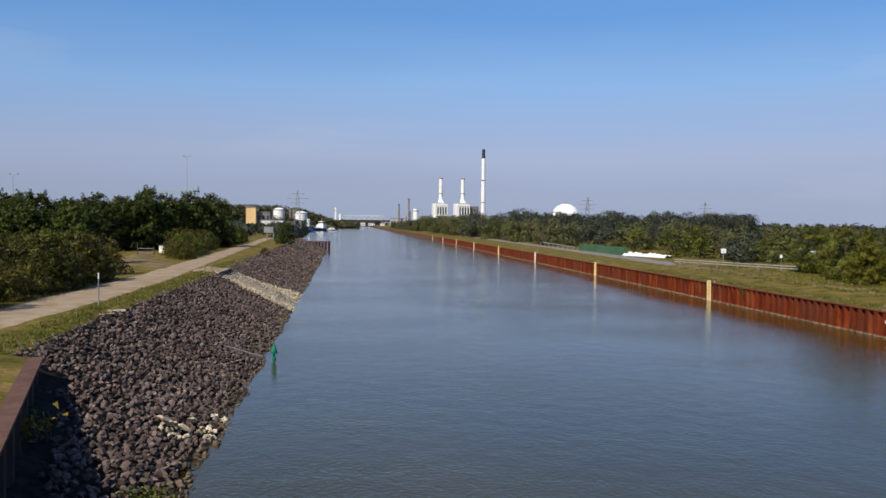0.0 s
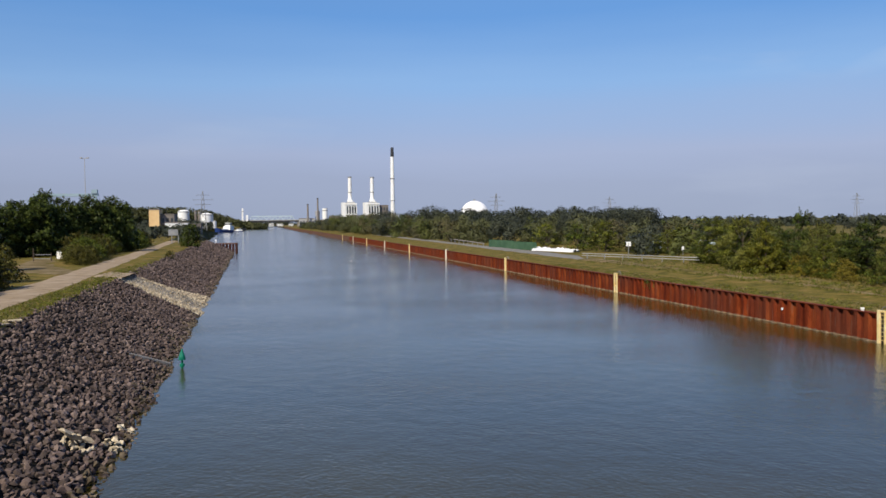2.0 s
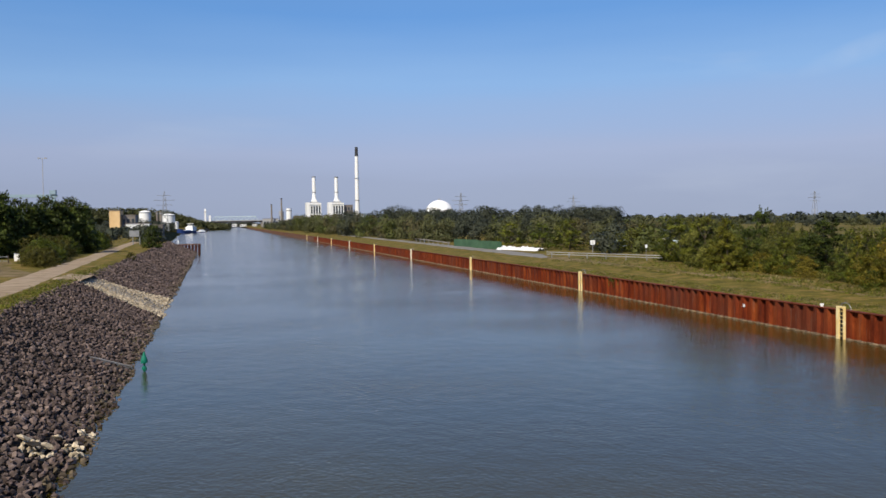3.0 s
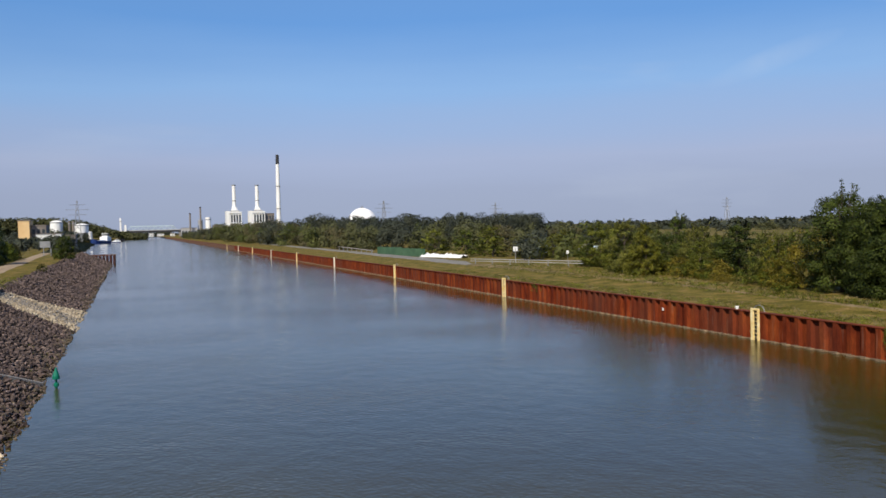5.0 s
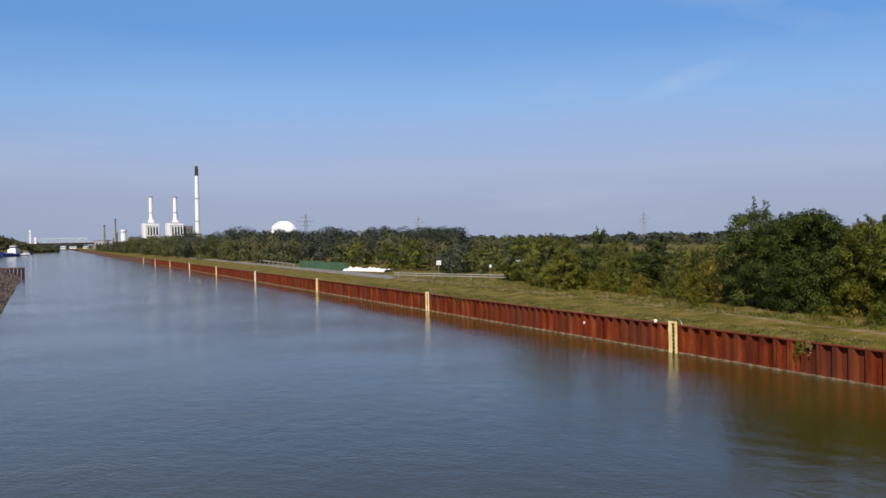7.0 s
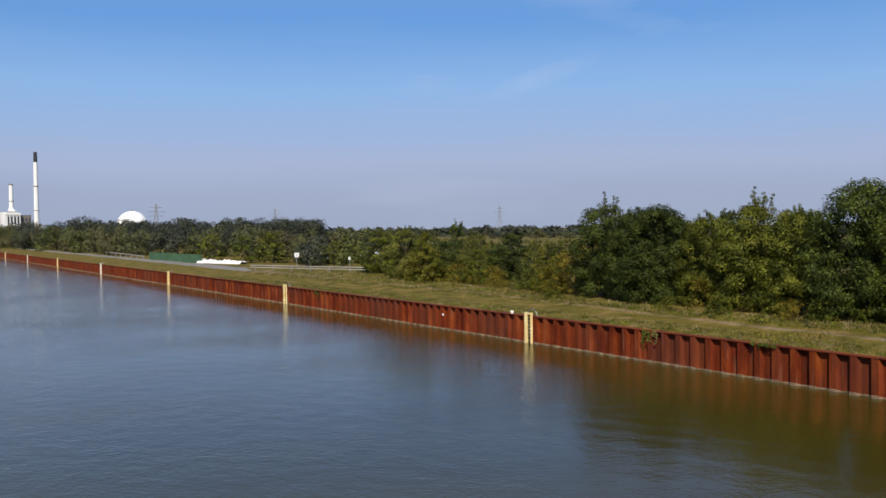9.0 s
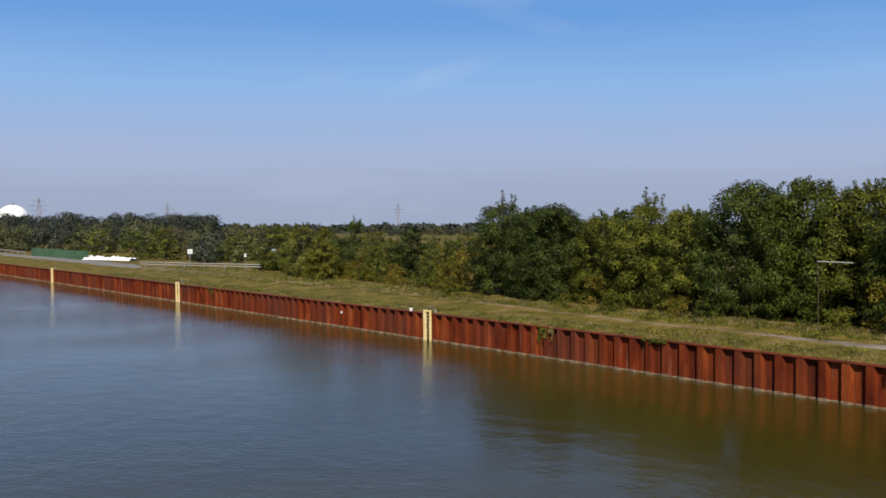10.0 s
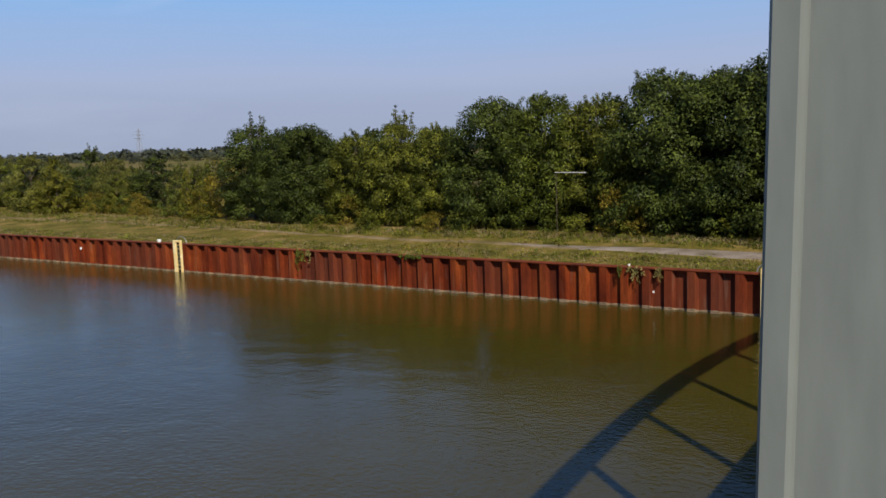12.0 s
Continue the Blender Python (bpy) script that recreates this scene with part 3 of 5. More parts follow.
def make_tree(name, h, radius, mats, label, category="tree", base=0.12, count=46, per=34, size=0.22, shape="round", trunk=True, top=0.95, tips=3, fan=0.6):
    t = thing(name, label, category)
    cs, rs = crown_clumps(h * top, h * base + 0.3, radius, count, shape)
    # low boughs down to the ground
    for k in range(count // 5):
        a = rng.uniform(0, 6.28)
        q = radius * rng.uniform(0.45, 0.95)
        cs = np.vstack([cs, [(q * math.cos(a), q * math.sin(a), h * rng.uniform(0.03, 0.22))]])
        rs = np.append(rs, radius * rng.uniform(0.12, 0.2))
    # a heart of inner clumps keeps the crown closed
    for k in range(count // 8):
        a, q = rng.uniform(0, 6.28), radius * rng.uniform(0.0, 0.35)
        cs = np.vstack([cs, [(q * math.cos(a), q * math.sin(a), h * top * rng.uniform(0.2, 0.84))]])
        rs = np.append(rs, radius * rng.uniform(0.2, 0.27))
    # shoots of small, tapering sprays break the outline
    shoots, fine = [], []
    for k in range(tips):
        a = rng.uniform(0, 6.28)
        q = radius * (fan * (0.35 + 0.65 * k / max(1, tips - 1)) if k else 0.0)
        foot = np.array((0.5 * q * math.cos(a), 0.5 * q * math.sin(a), h * top * 0.86))
        tip = np.array((q * math.cos(a), q * math.sin(a), h * (1.0 - 0.55 * (1 - top) * (k > 0) * rng.uniform(0.2, 1.0))))
        shoots.append((foot, tip))
        for u in np.linspace(0.3, 1.0, 7):
            s = radius * 0.14 * (1.08 - u)
            side = rng.normal(0, s * 0.8, 3) * (1, 1, 0.3)
            fine.append((foot + (tip - foot) * u + side, max(0.05 * radius, s)))
    if trunk:
        bm = bmesh.new()
        lean = rng.uniform(-0.3, 0.3, size=2)
        pts = [Vector((lean[0] * s * s, lean[1] * s * s, h * 0.85 * s - 0.1)) for s in (0, 0.3, 0.6, 1.0)]
        r0 = 0.022 * h
        for a, b, s in zip(pts, pts[1:], (1.0, 0.75, 0.45)):
            tube(bm, a, b, r0 * s, r0 * s * 0.65, 7)
        for c in cs[rng.choice(len(cs), min(14, len(cs)), replace=False)]:
            s = min(0.9, max(0.15, c[2] / h - 0.2))
            a = Vector((lean[0] * s * s, lean[1] * s * s, h * 0.85 * s))
            tube(bm, a, Vector(c), r0 * 0.35, r0 * 0.1, 5)
        for foot, tip in shoots:
            tube(bm, Vector(foot), Vector(tip), r0 * 0.22, r0 * 0.06, 5)
        part("trunk", (bm, M_BARK), t)
    q, nn = clumps(cs, rs, per, size, heart=np.array((0.0, 0.0, h * 0.42)))
    if fine:
        q2, n2 = clumps(np.array([c for c, r in fine]), np.array([r for c, r in fine]), per * 5, size * 0.5)
        q, nn = np.concatenate([q, q2]), np.concatenate([nn, n2])
    part("crown", leaves_mesh("crown", q, mats, nn), t)
    return t


def plant(proto, x, y, turn=0.0, s=1.0, sz=None):
    z = ground_z(x, y) - 0.05
    ob = copy_thing(proto, pose(x, y, z, 0, 0, turn))
    ob.scale = (s, s, sz or s)
    return ob


def drop(proto):
    for o in (*proto.children_recursive, proto):
        bpy.data.objects.remove(o)


# trees behind the east track: a dense row
P_E = [
    make_tree("deciduous_tree", 10.0, 4.4, L_DARK, "dark green broadleaf tree in the row behind the track", count=170, per=310, size=0.106, base=0.0),
    make_tree("deciduous_tree", 10.0, 4.0, L_MID, "mid-green broadleaf tree in the row behind the track", count=160, per=310, size=0.106, base=0.0),
    make_tree("deciduous_tree", 10.0, 3.8, L_OLIVE, "olive-green broadleaf tree in the row behind the track", count=160, per=310, size=0.106, base=0.0),
    make_tree("deciduous_tree", 10.0, 3.6, L_DARK, "dark green pointed tree in the row behind the track", count=160, per=310, size=0.106, base=0.0, top=0.86, tips=4, fan=0.5),
    make_tree("deciduous_tree", 10.0, 3.7, L_OLIVE, "olive-green feathery tree in the row behind the track", count=150, per=330, size=0.102, base=0.0, top=0.82, tips=9, fan=0.45),
    make_tree("deciduous_tree", 10.0, 3.4, L_YELLOW, "yellow-green young tree beyond the track", count=120, per=280, size=0.12, base=0.0),
]
P_S = [
    make_tree("young_tree", 10.0, 3.6, L_OLIVE, "thin mid-green young tree on the grass bank", count=54, per=236, size=0.139, base=0.0, top=0.9, tips=5),
    make_tree("young_tree", 10.0, 4.2, L_SCRUB, "thin olive-green young tree on the grass bank", count=52, per=236, size=0.139, base=0.0, top=0.9, tips=5),
    make_tree("young_tree", 10.0, 4.0, L_LIME, "bright yellow-green young tree on the grass bank", count=58, per=236, size=0.146, base=0.0, shape="cone", tips=2, fan=0.2),
    make_tree("young_tree", 10.0, 3.5, L_DARK, "dark green narrow young tree on the grass bank", count=58, per=236, size=0.139, base=0.0, top=0.88, tips=4),
]
P_F = [
    make_tree("young_tree", 10.0, 3.8, m, label, count=40, per=56, size=0.27, base=0.0, top=0.9, tips=3)
    for m, label in ((L_OLIVE, "olive-green young tree beyond the scrub"), (L_SCRUB, "pale olive young tree beyond the scrub"), (L_MID, "mid-green young tree beyond the scrub"))
]
P_B = [
    make_tree("shrub", 3.0, 1.9, L_OLIVE, "olive-green wild shrub at the edge of the grass", "shrub", base=0.0, count=30, per=200, size=0.0949, shape="dome", trunk=False),
    make_tree("shrub", 3.0, 1.8, L_YELLOW, "yellowing wild shrub at the edge of the grass", "shrub", base=0.0, count=30, per=200, size=0.0949, shape="dome", trunk=False),
    make_tree("shrub", 3.0, 2.0, L_MID, "green wild shrub at the edge of the grass", "shrub", base=0.0, count=30, per=200, size=0.0949, shape="dome", trunk=False),
]
P_W = [
    make_tree("deciduous_tree", 10.0, 4.6, L_DARK, "dark green broadleaf tree behind the hedge", count=80, per=68, size=0.237, base=0.0),
    make_tree("deciduous_tree", 10.0, 4.2, L_DARK, "dark green broadleaf tree behind the hedge", count=80, per=68, size=0.237, base=0.0),
]
P_H = [
    make_tree("hedge_shrub", 4.0, 3.0, L_HEDGE, "dense olive-green bush beside the towpath", "shrub", base=0.0, count=60, per=128, size=0.139, shape="dome", trunk=False),
    make_tree("hedge_shrub", 4.0, 2.8, L_MID, "dense green bush beside the towpath", "shrub", base=0.0, count=60, per=128, size=0.139, shape="dome", trunk=False),
]
for p in (*P_E, *P_S, *P_F, *P_B):
    p["group"] = "trees and shrubs on the east bank"
for p in (*P_W, *P_H):
    p["group"] = "trees and shrubs on the west bank"

# x, y, height, kind
EAST_TREES = [
    (56.5, 59.6, 9.5, 3), (56.8, 55.6, 8.0, 0), (55.8, 52.4, 8.2, 0), (56.0, 47.3, 7.4, 2), (55.8, 43.0, 9.2, 4), (55.5, 39.0, 7.8, 2),
    (56.0, 34.4, 9.4, 0), (56.0, 30.0, 9.5, 1), (56.0, 26.2, 9.1, 2), (55.5, 21.4, 10.4, 0), (56.0, 17.6, 10.3, 0), (55.5, 14.2, 11.0, 0), (56.0, 10.0, 11.4, 2),
    (63.0, 58.0, 7.8, 6), (62.5, 51.0, 7.8, 6), (62.5, 43.5, 7.6, 6), (62.5, 36.0, 8.6, 6), (62.5, 28.0, 9.4, 6), (62.0, 20.0, 10.4, 6), (62.0, 11.0, 11.3, 6), (56.0, 4.5, 11.6, 6),
]
P_E.append(make_tree("deciduous_tree", 10.0, 4.4, L_DARK, "dark green broadleaf tree in the row behind the track", count=90, per=90, size=0.22, base=0.0))
P_E[6]["group"] = "trees and shrubs on the east bank"
for x, y, h, k in EAST_TREES:
    plant(P_E[k], x, y, rng.uniform(0, 360), h / 10 * 0.96, h / 10)
# thinner trees and scrub further along, with gaps
# x, y, height, radius, kind
EAST_SMALL = [
    (62.3, 114.8, 4.8, 0.9, 3), (63.0, 112.0, 6.6, 2.3, 0), (59.5, 101.0, 6.6, 1.8, 0), (61.0, 104.5, 6.2, 1.6, 1), (58.0, 97.2, 6.8, 1.8, 1), (60.2, 99.0, 5.6, 1.6, 3),
    (56.6, 90.1, 6.3, 2.0, 2), (57.6, 92.5, 5.0, 1.6, 2), (63.5, 94.0, 7.6, 1.6, 3), (60.0, 85.5, 5.6, 1.4, 1), (65.3, 91.7, 6.2, 1.5, 1), (58.6, 82.5, 4.4, 1.2, 0),
    (64.5, 83.4, 6.3, 2.4, 3), (66.6, 86.2, 5.4, 1.8, 3), (58.4, 72.5, 4.4, 0.9, 1), (56.8, 67.8, 5.3, 0.8, 0), (57.6, 70.0, 4.6, 0.9, 2), (55.9, 66.2, 3.6, 1.1, 2),
    (72.7, 146.7, 4.5, 1.9, 2), (71.2, 159.9, 4.0, 3.3, 1), (66.6, 160.9, 6.6, 2.0, 0), (63.5, 168.0, 6.0, 2.0, 3), (75.0, 156.0, 3.8, 2.4, 1), (80.0, 160.0, 4.6, 2.2, 0),
    (70.0, 172.0, 6.4, 2.4, 1), (63.0, 186.0, 6.0, 2.4, 0), (74.0, 182.0, 6.0, 2.2, 3), (84.0, 164.0, 5.2, 2.2, 2), (90.0, 176.0, 5.0, 2.2, 0),
]
for x, y, h, r, k in EAST_SMALL:
    if y < 130:
        plant(P_S[k], x, y, rng.uniform(0, 360), 1.35 * r / (3.6, 4.2, 4.0, 3.5)[k], h / 10)
    else:
        plant(P_F[(0, 1, 1, 2)[k]], x, y, rng.uniform(0, 360), 1.35 * r / 3.8, h / 10)
for x, y, h, r, k in EAST_SMALL:
    if y < 120:
        for j in range(2):
            plant(P_B[(2, 0, 1, 2)[k]], x + rng.uniform(-1, 0.4), y + rng.uniform(-1.2, 1.0), rng.uniform(0, 360), rng.uniform(0.35, 0.6), rng.uniform(0.35, 0.8))
for x, y, u in ((69.5, 147.0, 0.8), (72.0, 148.0, 0.95), (74.5, 147.0, 0.8), (77.5, 146.5, 0.7), (80.0, 141.0, 0.9), (83.0, 140.5, 0.8)):
    plant(P_B[2 if u < 0.9 else 0], x, y, 40 * x, u, u)
for k in range(30):                       # a loose second row
    y = rng.uniform(84, 150)
    x = np.interp(y, (80, 110, 125, 150), (66.0, 70.0, 76.0, 84.0)) + rng.uniform(0.0, 16.0)
    h = rng.uniform(3.2, 5.4)
    plant(P_F[int(rng.integers(0, 3))], x, y, rng.uniform(0, 360), 0.11 * h * rng.uniform(0.8, 1.2), h / 10)
for k in range(60):
    y = rng.uniform(64, 118)
    x = np.interp(y, (60, 80, 110, 125), (53.8, 56.2, 61.0, 66.0)) + rng.uniform(0.0, 4.0)
    s = rng.uniform(0.3, 0.85)
    plant(P_B[int(rng.choice((0, 1, 1, 2) if y < 84 else (0, 0, 2, 2, 1)))], x, y, rng.uniform(0, 360), s, s * rng.uniform(0.7, 1.3))
for x, y, h, k in ((78.5, 140.0, 4.2, 1), (84.0, 136.0, 4.6, 2)):
    plant(P_S[k], x, y, rng.uniform(0, 360), h / 10, h / 10)
for k in range(18):
    s = rng.uniform(0.4, 0.8)
    plant(P_B[int(rng.choice((0, 2, 2)))], rng.uniform(66, 88), rng.uniform(146, 158), rng.uniform(0, 360), s, s)
for k in range(26):
    y = rng.uniform(-2, 64)
    s = rng.uniform(0.3, 0.6)
    plant(P_B[int(rng.choice((0, 1, 2)))], rng.uniform(51.8, 52.8), y, rng.uniform(0, 360), s, s * rng.uniform(0.7, 1.1))
for x, y, s in ((53.0, 24.0, 0.85), (53.2, 46.0, 0.7), (52.6, 22.5, 0.6), (54.2, 65.5, 0.8), (55.6, 63.6, 1.1), (57.6, 65.6, 1.25), (60.5, 66.8, 1.5), (64.0, 70.0, 1.5)):
    plant(P_B[1], x, y, rng.uniform(0, 360), s, s * 1.2)

# west hedge and the trees behind it
for k in range(44):
    y = 38 + 56 * k / 44 + rng.uniform(-1, 1)
    x = np.interp(y, (38, 60, 82, 96), (-24.0, -23.2, -23.3, -25.4)) - rng.uniform(0, 8.0)
    s = rng.uniform(0.95, 1.2)
    plant(P_H[int(rng.integers(0, 2))], x, y, rng.uniform(0, 360), s, s * rng.uniform(0.9, 1.08))
for k in range(18):                       # the low front of the hedge, close to the path
    y = 40 + 45 * k / 18
    s = rng.uniform(0.55, 0.75)
    plant(P_H[0], np.interp(y, (40, 60, 85), (-23.6, -22.9, -23.2)) + rng.uniform(-0.3, 0.3), y, rng.uniform(0, 360), s, s * rng.uniform(0.9, 1.2))
for x, y, s in ((-28.0, 99.5, 0.8), (-30.0, 103.0, 0.8), (-32.0, 106.0, 0.85), (-22.6, 127.0, 0.5), (-24.3, 129.0, 0.62), (-23.4, 132.0, 0.66), (-25.6, 134.0, 0.7)):
    plant(P_H[0], x, y, 50 * x, s, s * 1.05)
for k in range(36):
    y = 137 + 100 * k / 36 + rng.uniform(-1, 1)
    x = np.interp(y, (137, 196, 237), (-24.2, -25.6, -27.6)) - rng.uniform(0, 2.0 if y < 150 else 4.0)
    s = rng.uniform(0.7, 1.05)
    plant(P_H[int(rng.integers(0, 2))], x, y, rng.uniform(0, 360), s, s * rng.uniform(0.9, 1.15))
for k in range(26):
    u = k / 25
    x, y = -66 + 38 * u + rng.uniform(-1, 1), 118 + 70 * u + rng.uniform(-2, 2)
    h = rng.uniform(8.4, 10.4)
    plant(P_W[int(rng.integers(0, 2))], x, y, rng.uniform(0, 360), h / 10, h / 10)
    if k % 4 == 0:
        h = rng.uniform(8.4, 10.2)
        plant(P_W[int(rng.integers(0, 2))], x - 6, y - 6, rng.uniform(0, 360), h / 10, h / 10)
for k in range(14):
    x, y = -60 + 30 * k / 14 + rng.uniform(-2, 2), 98 + 14 * k / 14 + rng.uniform(-3, 3)
    h = rng.uniform(6.5, 8.5)
    plant(P_W[int(rng.integers(0, 2))], x, y, rng.uniform(0, 360), h / 10, h / 10)
for x, y, h in ((-32.5, 203, 10.8), (-33.0, 215, 10.6), (-33.5, 227, 10.0), (-34.0, 238, 9.0), (-28, 187, 11.3), (-31.5, 181, 11.4), (-35, 175, 10.8), (-38, 168, 10.6)):
    plant(P_W[1], x, y, h * 30, h / 10, h / 10)
plant(P_W[0], -38.0, 172, 40, 0.7, 1.22)
plant(P_W[0], -15.0, 216, 0, 0.48, 0.56)
plant(P_W[1], -16.4, 218, 70, 0.42, 0.36)
plant(P_H[0], -13.9, 150, 70, 0.28, 0.35)
for p in (*P_E, *P_S, *P_F, *P_B, *P_W, *P_H):
    drop(p)


def woods(name, label, spots, mats, size, per):
    """Far woods: rounded crowns of uneven height and hue as one mass. spots: x, y, base, height, radius."""
    mats = mats if isinstance(mats, tuple) else (mats,)
    leaves, nor, which = [], [], []
    for x, y, z, h, r in spots:
        cs, rs = [], []
        for k in range(9):
            a = rng.uniform(0, 6.28)
            u = rng.uniform(0.04, 0.88)
            q = rng.uniform(0.25, 0.95) * r * math.sqrt(1 - 0.8 * u * u)
            cs.append((x + q * math.cos(a), y + q * math.sin(a), z + h * u))
            rs.append(r * rng.uniform(0.3, 0.5))
        q, nn = clumps(np.array(cs), np.array(rs), per, size, 0.9, heart=np.array((x, y, z + 0.45 * h)), inner=0.75, rough=0.15)
        leaves.append(q)
        nor.append(nn)
        which.append(np.full(len(q), int(rng.integers(0, len(mats))), dtype=np.int32))
    me = leaves_mesh(name, np.concatenate(leaves), mats[0], np.concatenate(nor))
    for m in mats[1:]:
        me.materials.append(m)
    me.polygons.foreach_set("material_index", np.concatenate(which))
    return tagged(new(name, me), label, "woods", kind="stuff")


spots = []
for k in range(175):                      # edge of the wood along the east bank
    y = rng.uniform(205, 1000)
    x = np.interp(y, (205, 260, 420, 1000), (72, 56, 52, 50)) + rng.uniform(0, 16)
    spots.append((x, y, 2.4, rng.uniform(6, 9) * float(np.interp(y, (300, 430, 560, 700, 850), (1.0, 1.2, 1.5, 1.2, 0.75))), rng.uniform(3.5, 5.5)))
for k in range(34):                       # behind the green barrier and the sheeting
    y = rng.uniform(190, 290)
    spots.append((rng.uniform(60 + 0.1 * (290 - y), 120), y, 2.4, rng.uniform(4, 7.5), rng.uniform(2.8, 4.5)))
woods("woods_edge", "green deciduous woodland edge along the canal road", spots, (L_HAZE, L_HAZE, L_HAZEBROWN, L_HAZEDARK, L_HAZEGREEN), 0.3, 44)
spots = []
for k in range(135):
    y = rng.uniform(330, 560)
    x = rng.uniform(68, 0.475 * y)
    low = 0.8 if 0.2 < x / y < 0.3 else 0.82 if x / y > 0.3 else 1.0
    spots.append((x, y, 2.4, rng.uniform(12.0, 14.5) * low, rng.uniform(5.5, 8.0)))
for k in range(12):
    y = rng.uniform(335, 400)
    spots.append((0.478 * y - rng.uniform(0, 12), y, 2.4, rng.uniform(8.5, 10.0), rng.uniform(5.0, 6.0)))
woods("woods_dark", "dark green tall woodland behind the canal road", spots, L_HAZEDARK, 0.4, 24)
spots = []
for k in range(110):                      # low trees over the fields to the east
    a, d = rng.uniform(radians(24), radians(60)), rng.uniform(230, 600)
    if d * math.sin(a) > 95 and (a < radians(31) or d > 470):
        spots.append((d * math.sin(a), d * math.cos(a), 2.4, rng.uniform(2.5, 4.8), rng.uniform(3, 4.6)))
woods("woods_fields", "scattered green trees over the flat fields", spots, (L_HAZE, L_HAZEDARK), 0.5, 16)
spots = []
for k in range(700):
    a = rng.uniform(radians(-50), radians(100))
    d = rng.uniform(750, 1300)
    x, y = d * math.sin(a), d * math.cos(a)
    if -75 < x < 80 and y > 0:
        continue
    spots.append((x, y, 2.0, rng.uniform(5, 8), rng.uniform(6, 9)))
for k in range(150):                      # a closed belt to the east
    a, d = radians(24 + 66 * k / 150), rng.uniform(640, 720)
    spots.append((d * math.sin(a), d * math.cos(a), 2.0, rng.uniform(3.5, 5.5), rng.uniform(4.5, 6.5)))
for k in range(40):
    spots.append((rng.uniform(-140, 160), rng.uniform(2100, 2300), 0.0, rng.uniform(8, 12), rng.uniform(10, 15)))
woods("woods_horizon", "hazy dark woods along the horizon", spots, L_HAZEDARK, 2.0, 1.0)
spots = []
for k in range(80):
    y = rng.uniform(290, 620)
    spots.append((y * rng.uniform(-0.21, -0.062), y, 3.0, rng.uniform(3, 5) if y > 380 else rng.uniform(1.8, 3.2), rng.uniform(3, 5)))
for k in range(26):
    spots.append((rng.uniform(-92, -46), rng.uniform(965, 990), 2.5, rng.uniform(8, 11), rng.uniform(4, 6)))
for k in range(60):
    y = rng.uniform(420, 930)
    spots.append((x_water(y) - SLOPE + rng.uniform(-6, 1), y, 3.0, rng.uniform(3.5, 6), rng.uniform(2.5, 4)))
for k in range(40):
    y = rng.uniform(620, 900)
    spots.append((rng.uniform(-130, -50), y, 3.0, rng.uniform(7, 10), rng.uniform(4, 6)))
woods("woods_west", "green trees scattered before the works on the west bank", spots, L_HAZEDARK, 0.7, 10)
for mat, count in (((L_HAZE, L_HAZEGREEN, L_HAZEBROWN), 42), (L_HAZEDARK, 26)):
    spots = []
    for k in range(count):
        y = rng.uniform(135, 330)
        x = y * rng.uniform(0.40 if y > 190 else 0.46, 0.64)
        spots.append((x, y, 2.5, rng.uniform(1.8, 6.0), rng.uniform(1.8, 4.0)))
    woods("woods_scrub", "lighter green scrub and young trees on the flat land", spots, mat, 0.3, 42)

# ---------------------------------------------------------------- east sheet piling
pil = thing("sheet_pile_wall", "rust-red steel sheet pile quay wall with a steel capping", "quay wall", (0, 0, 0), kind="structure")
PERIOD, DEPTH = 1.2, 0.25
PROFILE = ((0.0, 0.0), (0.40, 0.0), (0.50, DEPTH), (1.08, DEPTH), (1.20, 0.0))      # along y, into the bank


def pile_geometry(y0, n):
    """Trapezoid sheet piles with a crust of lime, a finger thick, along the water line."""
    v, f, fm = [], [], []
    for k in range(n):
        for (a, da), (b, db) in zip(PROFILE, PROFILE[1:]):
            i = len(v)
            ya, yb = y0 + k * PERIOD + a, y0 + k * PERIOD + b
            za, zb = (LEVEL + 0.13 + 0.09 * noise.noise((4.7 * q, 0.4, 7.0)) - (0.05 if d > 0.1 else 0.0) for q, d in ((ya, da), (yb, db)))
            for out, p, q in ((0.06, -1.0, -1.0), (0.06, za, zb), (0.0, za + 0.015, zb + 0.015), (0.0, CAP - 0.02, CAP - 0.02)):
                v += [(WALL + da - out, ya, p), (WALL + db - out, yb, q)]
            for r in range(3):
                f.append((i + 2 * r, i + 2 * r + 2, i + 2 * r + 3, i + 2 * r + 1))
            fm += [1, 1, 0]
    return v, f, fm


PILE_0 = -10.816
pile_mesh = mesh_of("pile", *pile_geometry(0, 1)[:2], (M_RUST, M_LIME), pile_geometry(0, 1)[2])
for k in range(96):
    part("pile", pile_mesh, pil, m=pose(0, PILE_0 + k * PERIOD, 0))
for name, first, count, paint in (("piles_beyond", 96, 264, M_RUST), ("piles_far", 360, 826, M_WING)):
    part(name, mesh_of(name, *pile_geometry(PILE_0 + first * PERIOD, count)[:2], (paint, M_LIME if paint is M_RUST else paint), pile_geometry(0, count)[2]), pil, "" if paint is M_RUST else "weathered grey-brown sheet piling")["kind"] = "stuff"
part("piles_behind", mesh_of("piles_behind", *pile_geometry(PILE_0 - 30 * PERIOD, 30)[:2], (M_RUST, M_LIME), pile_geometry(0, 30)[2]), pil)["kind"] = "stuff"
part("capping", boxm(WALL - 0.025, WALL + 0.5, -46, 1430, CAP - 0.03, CAP + 0.04, M_RUST_CAP, 0.012), pil, "orange-brown steel capping beam")

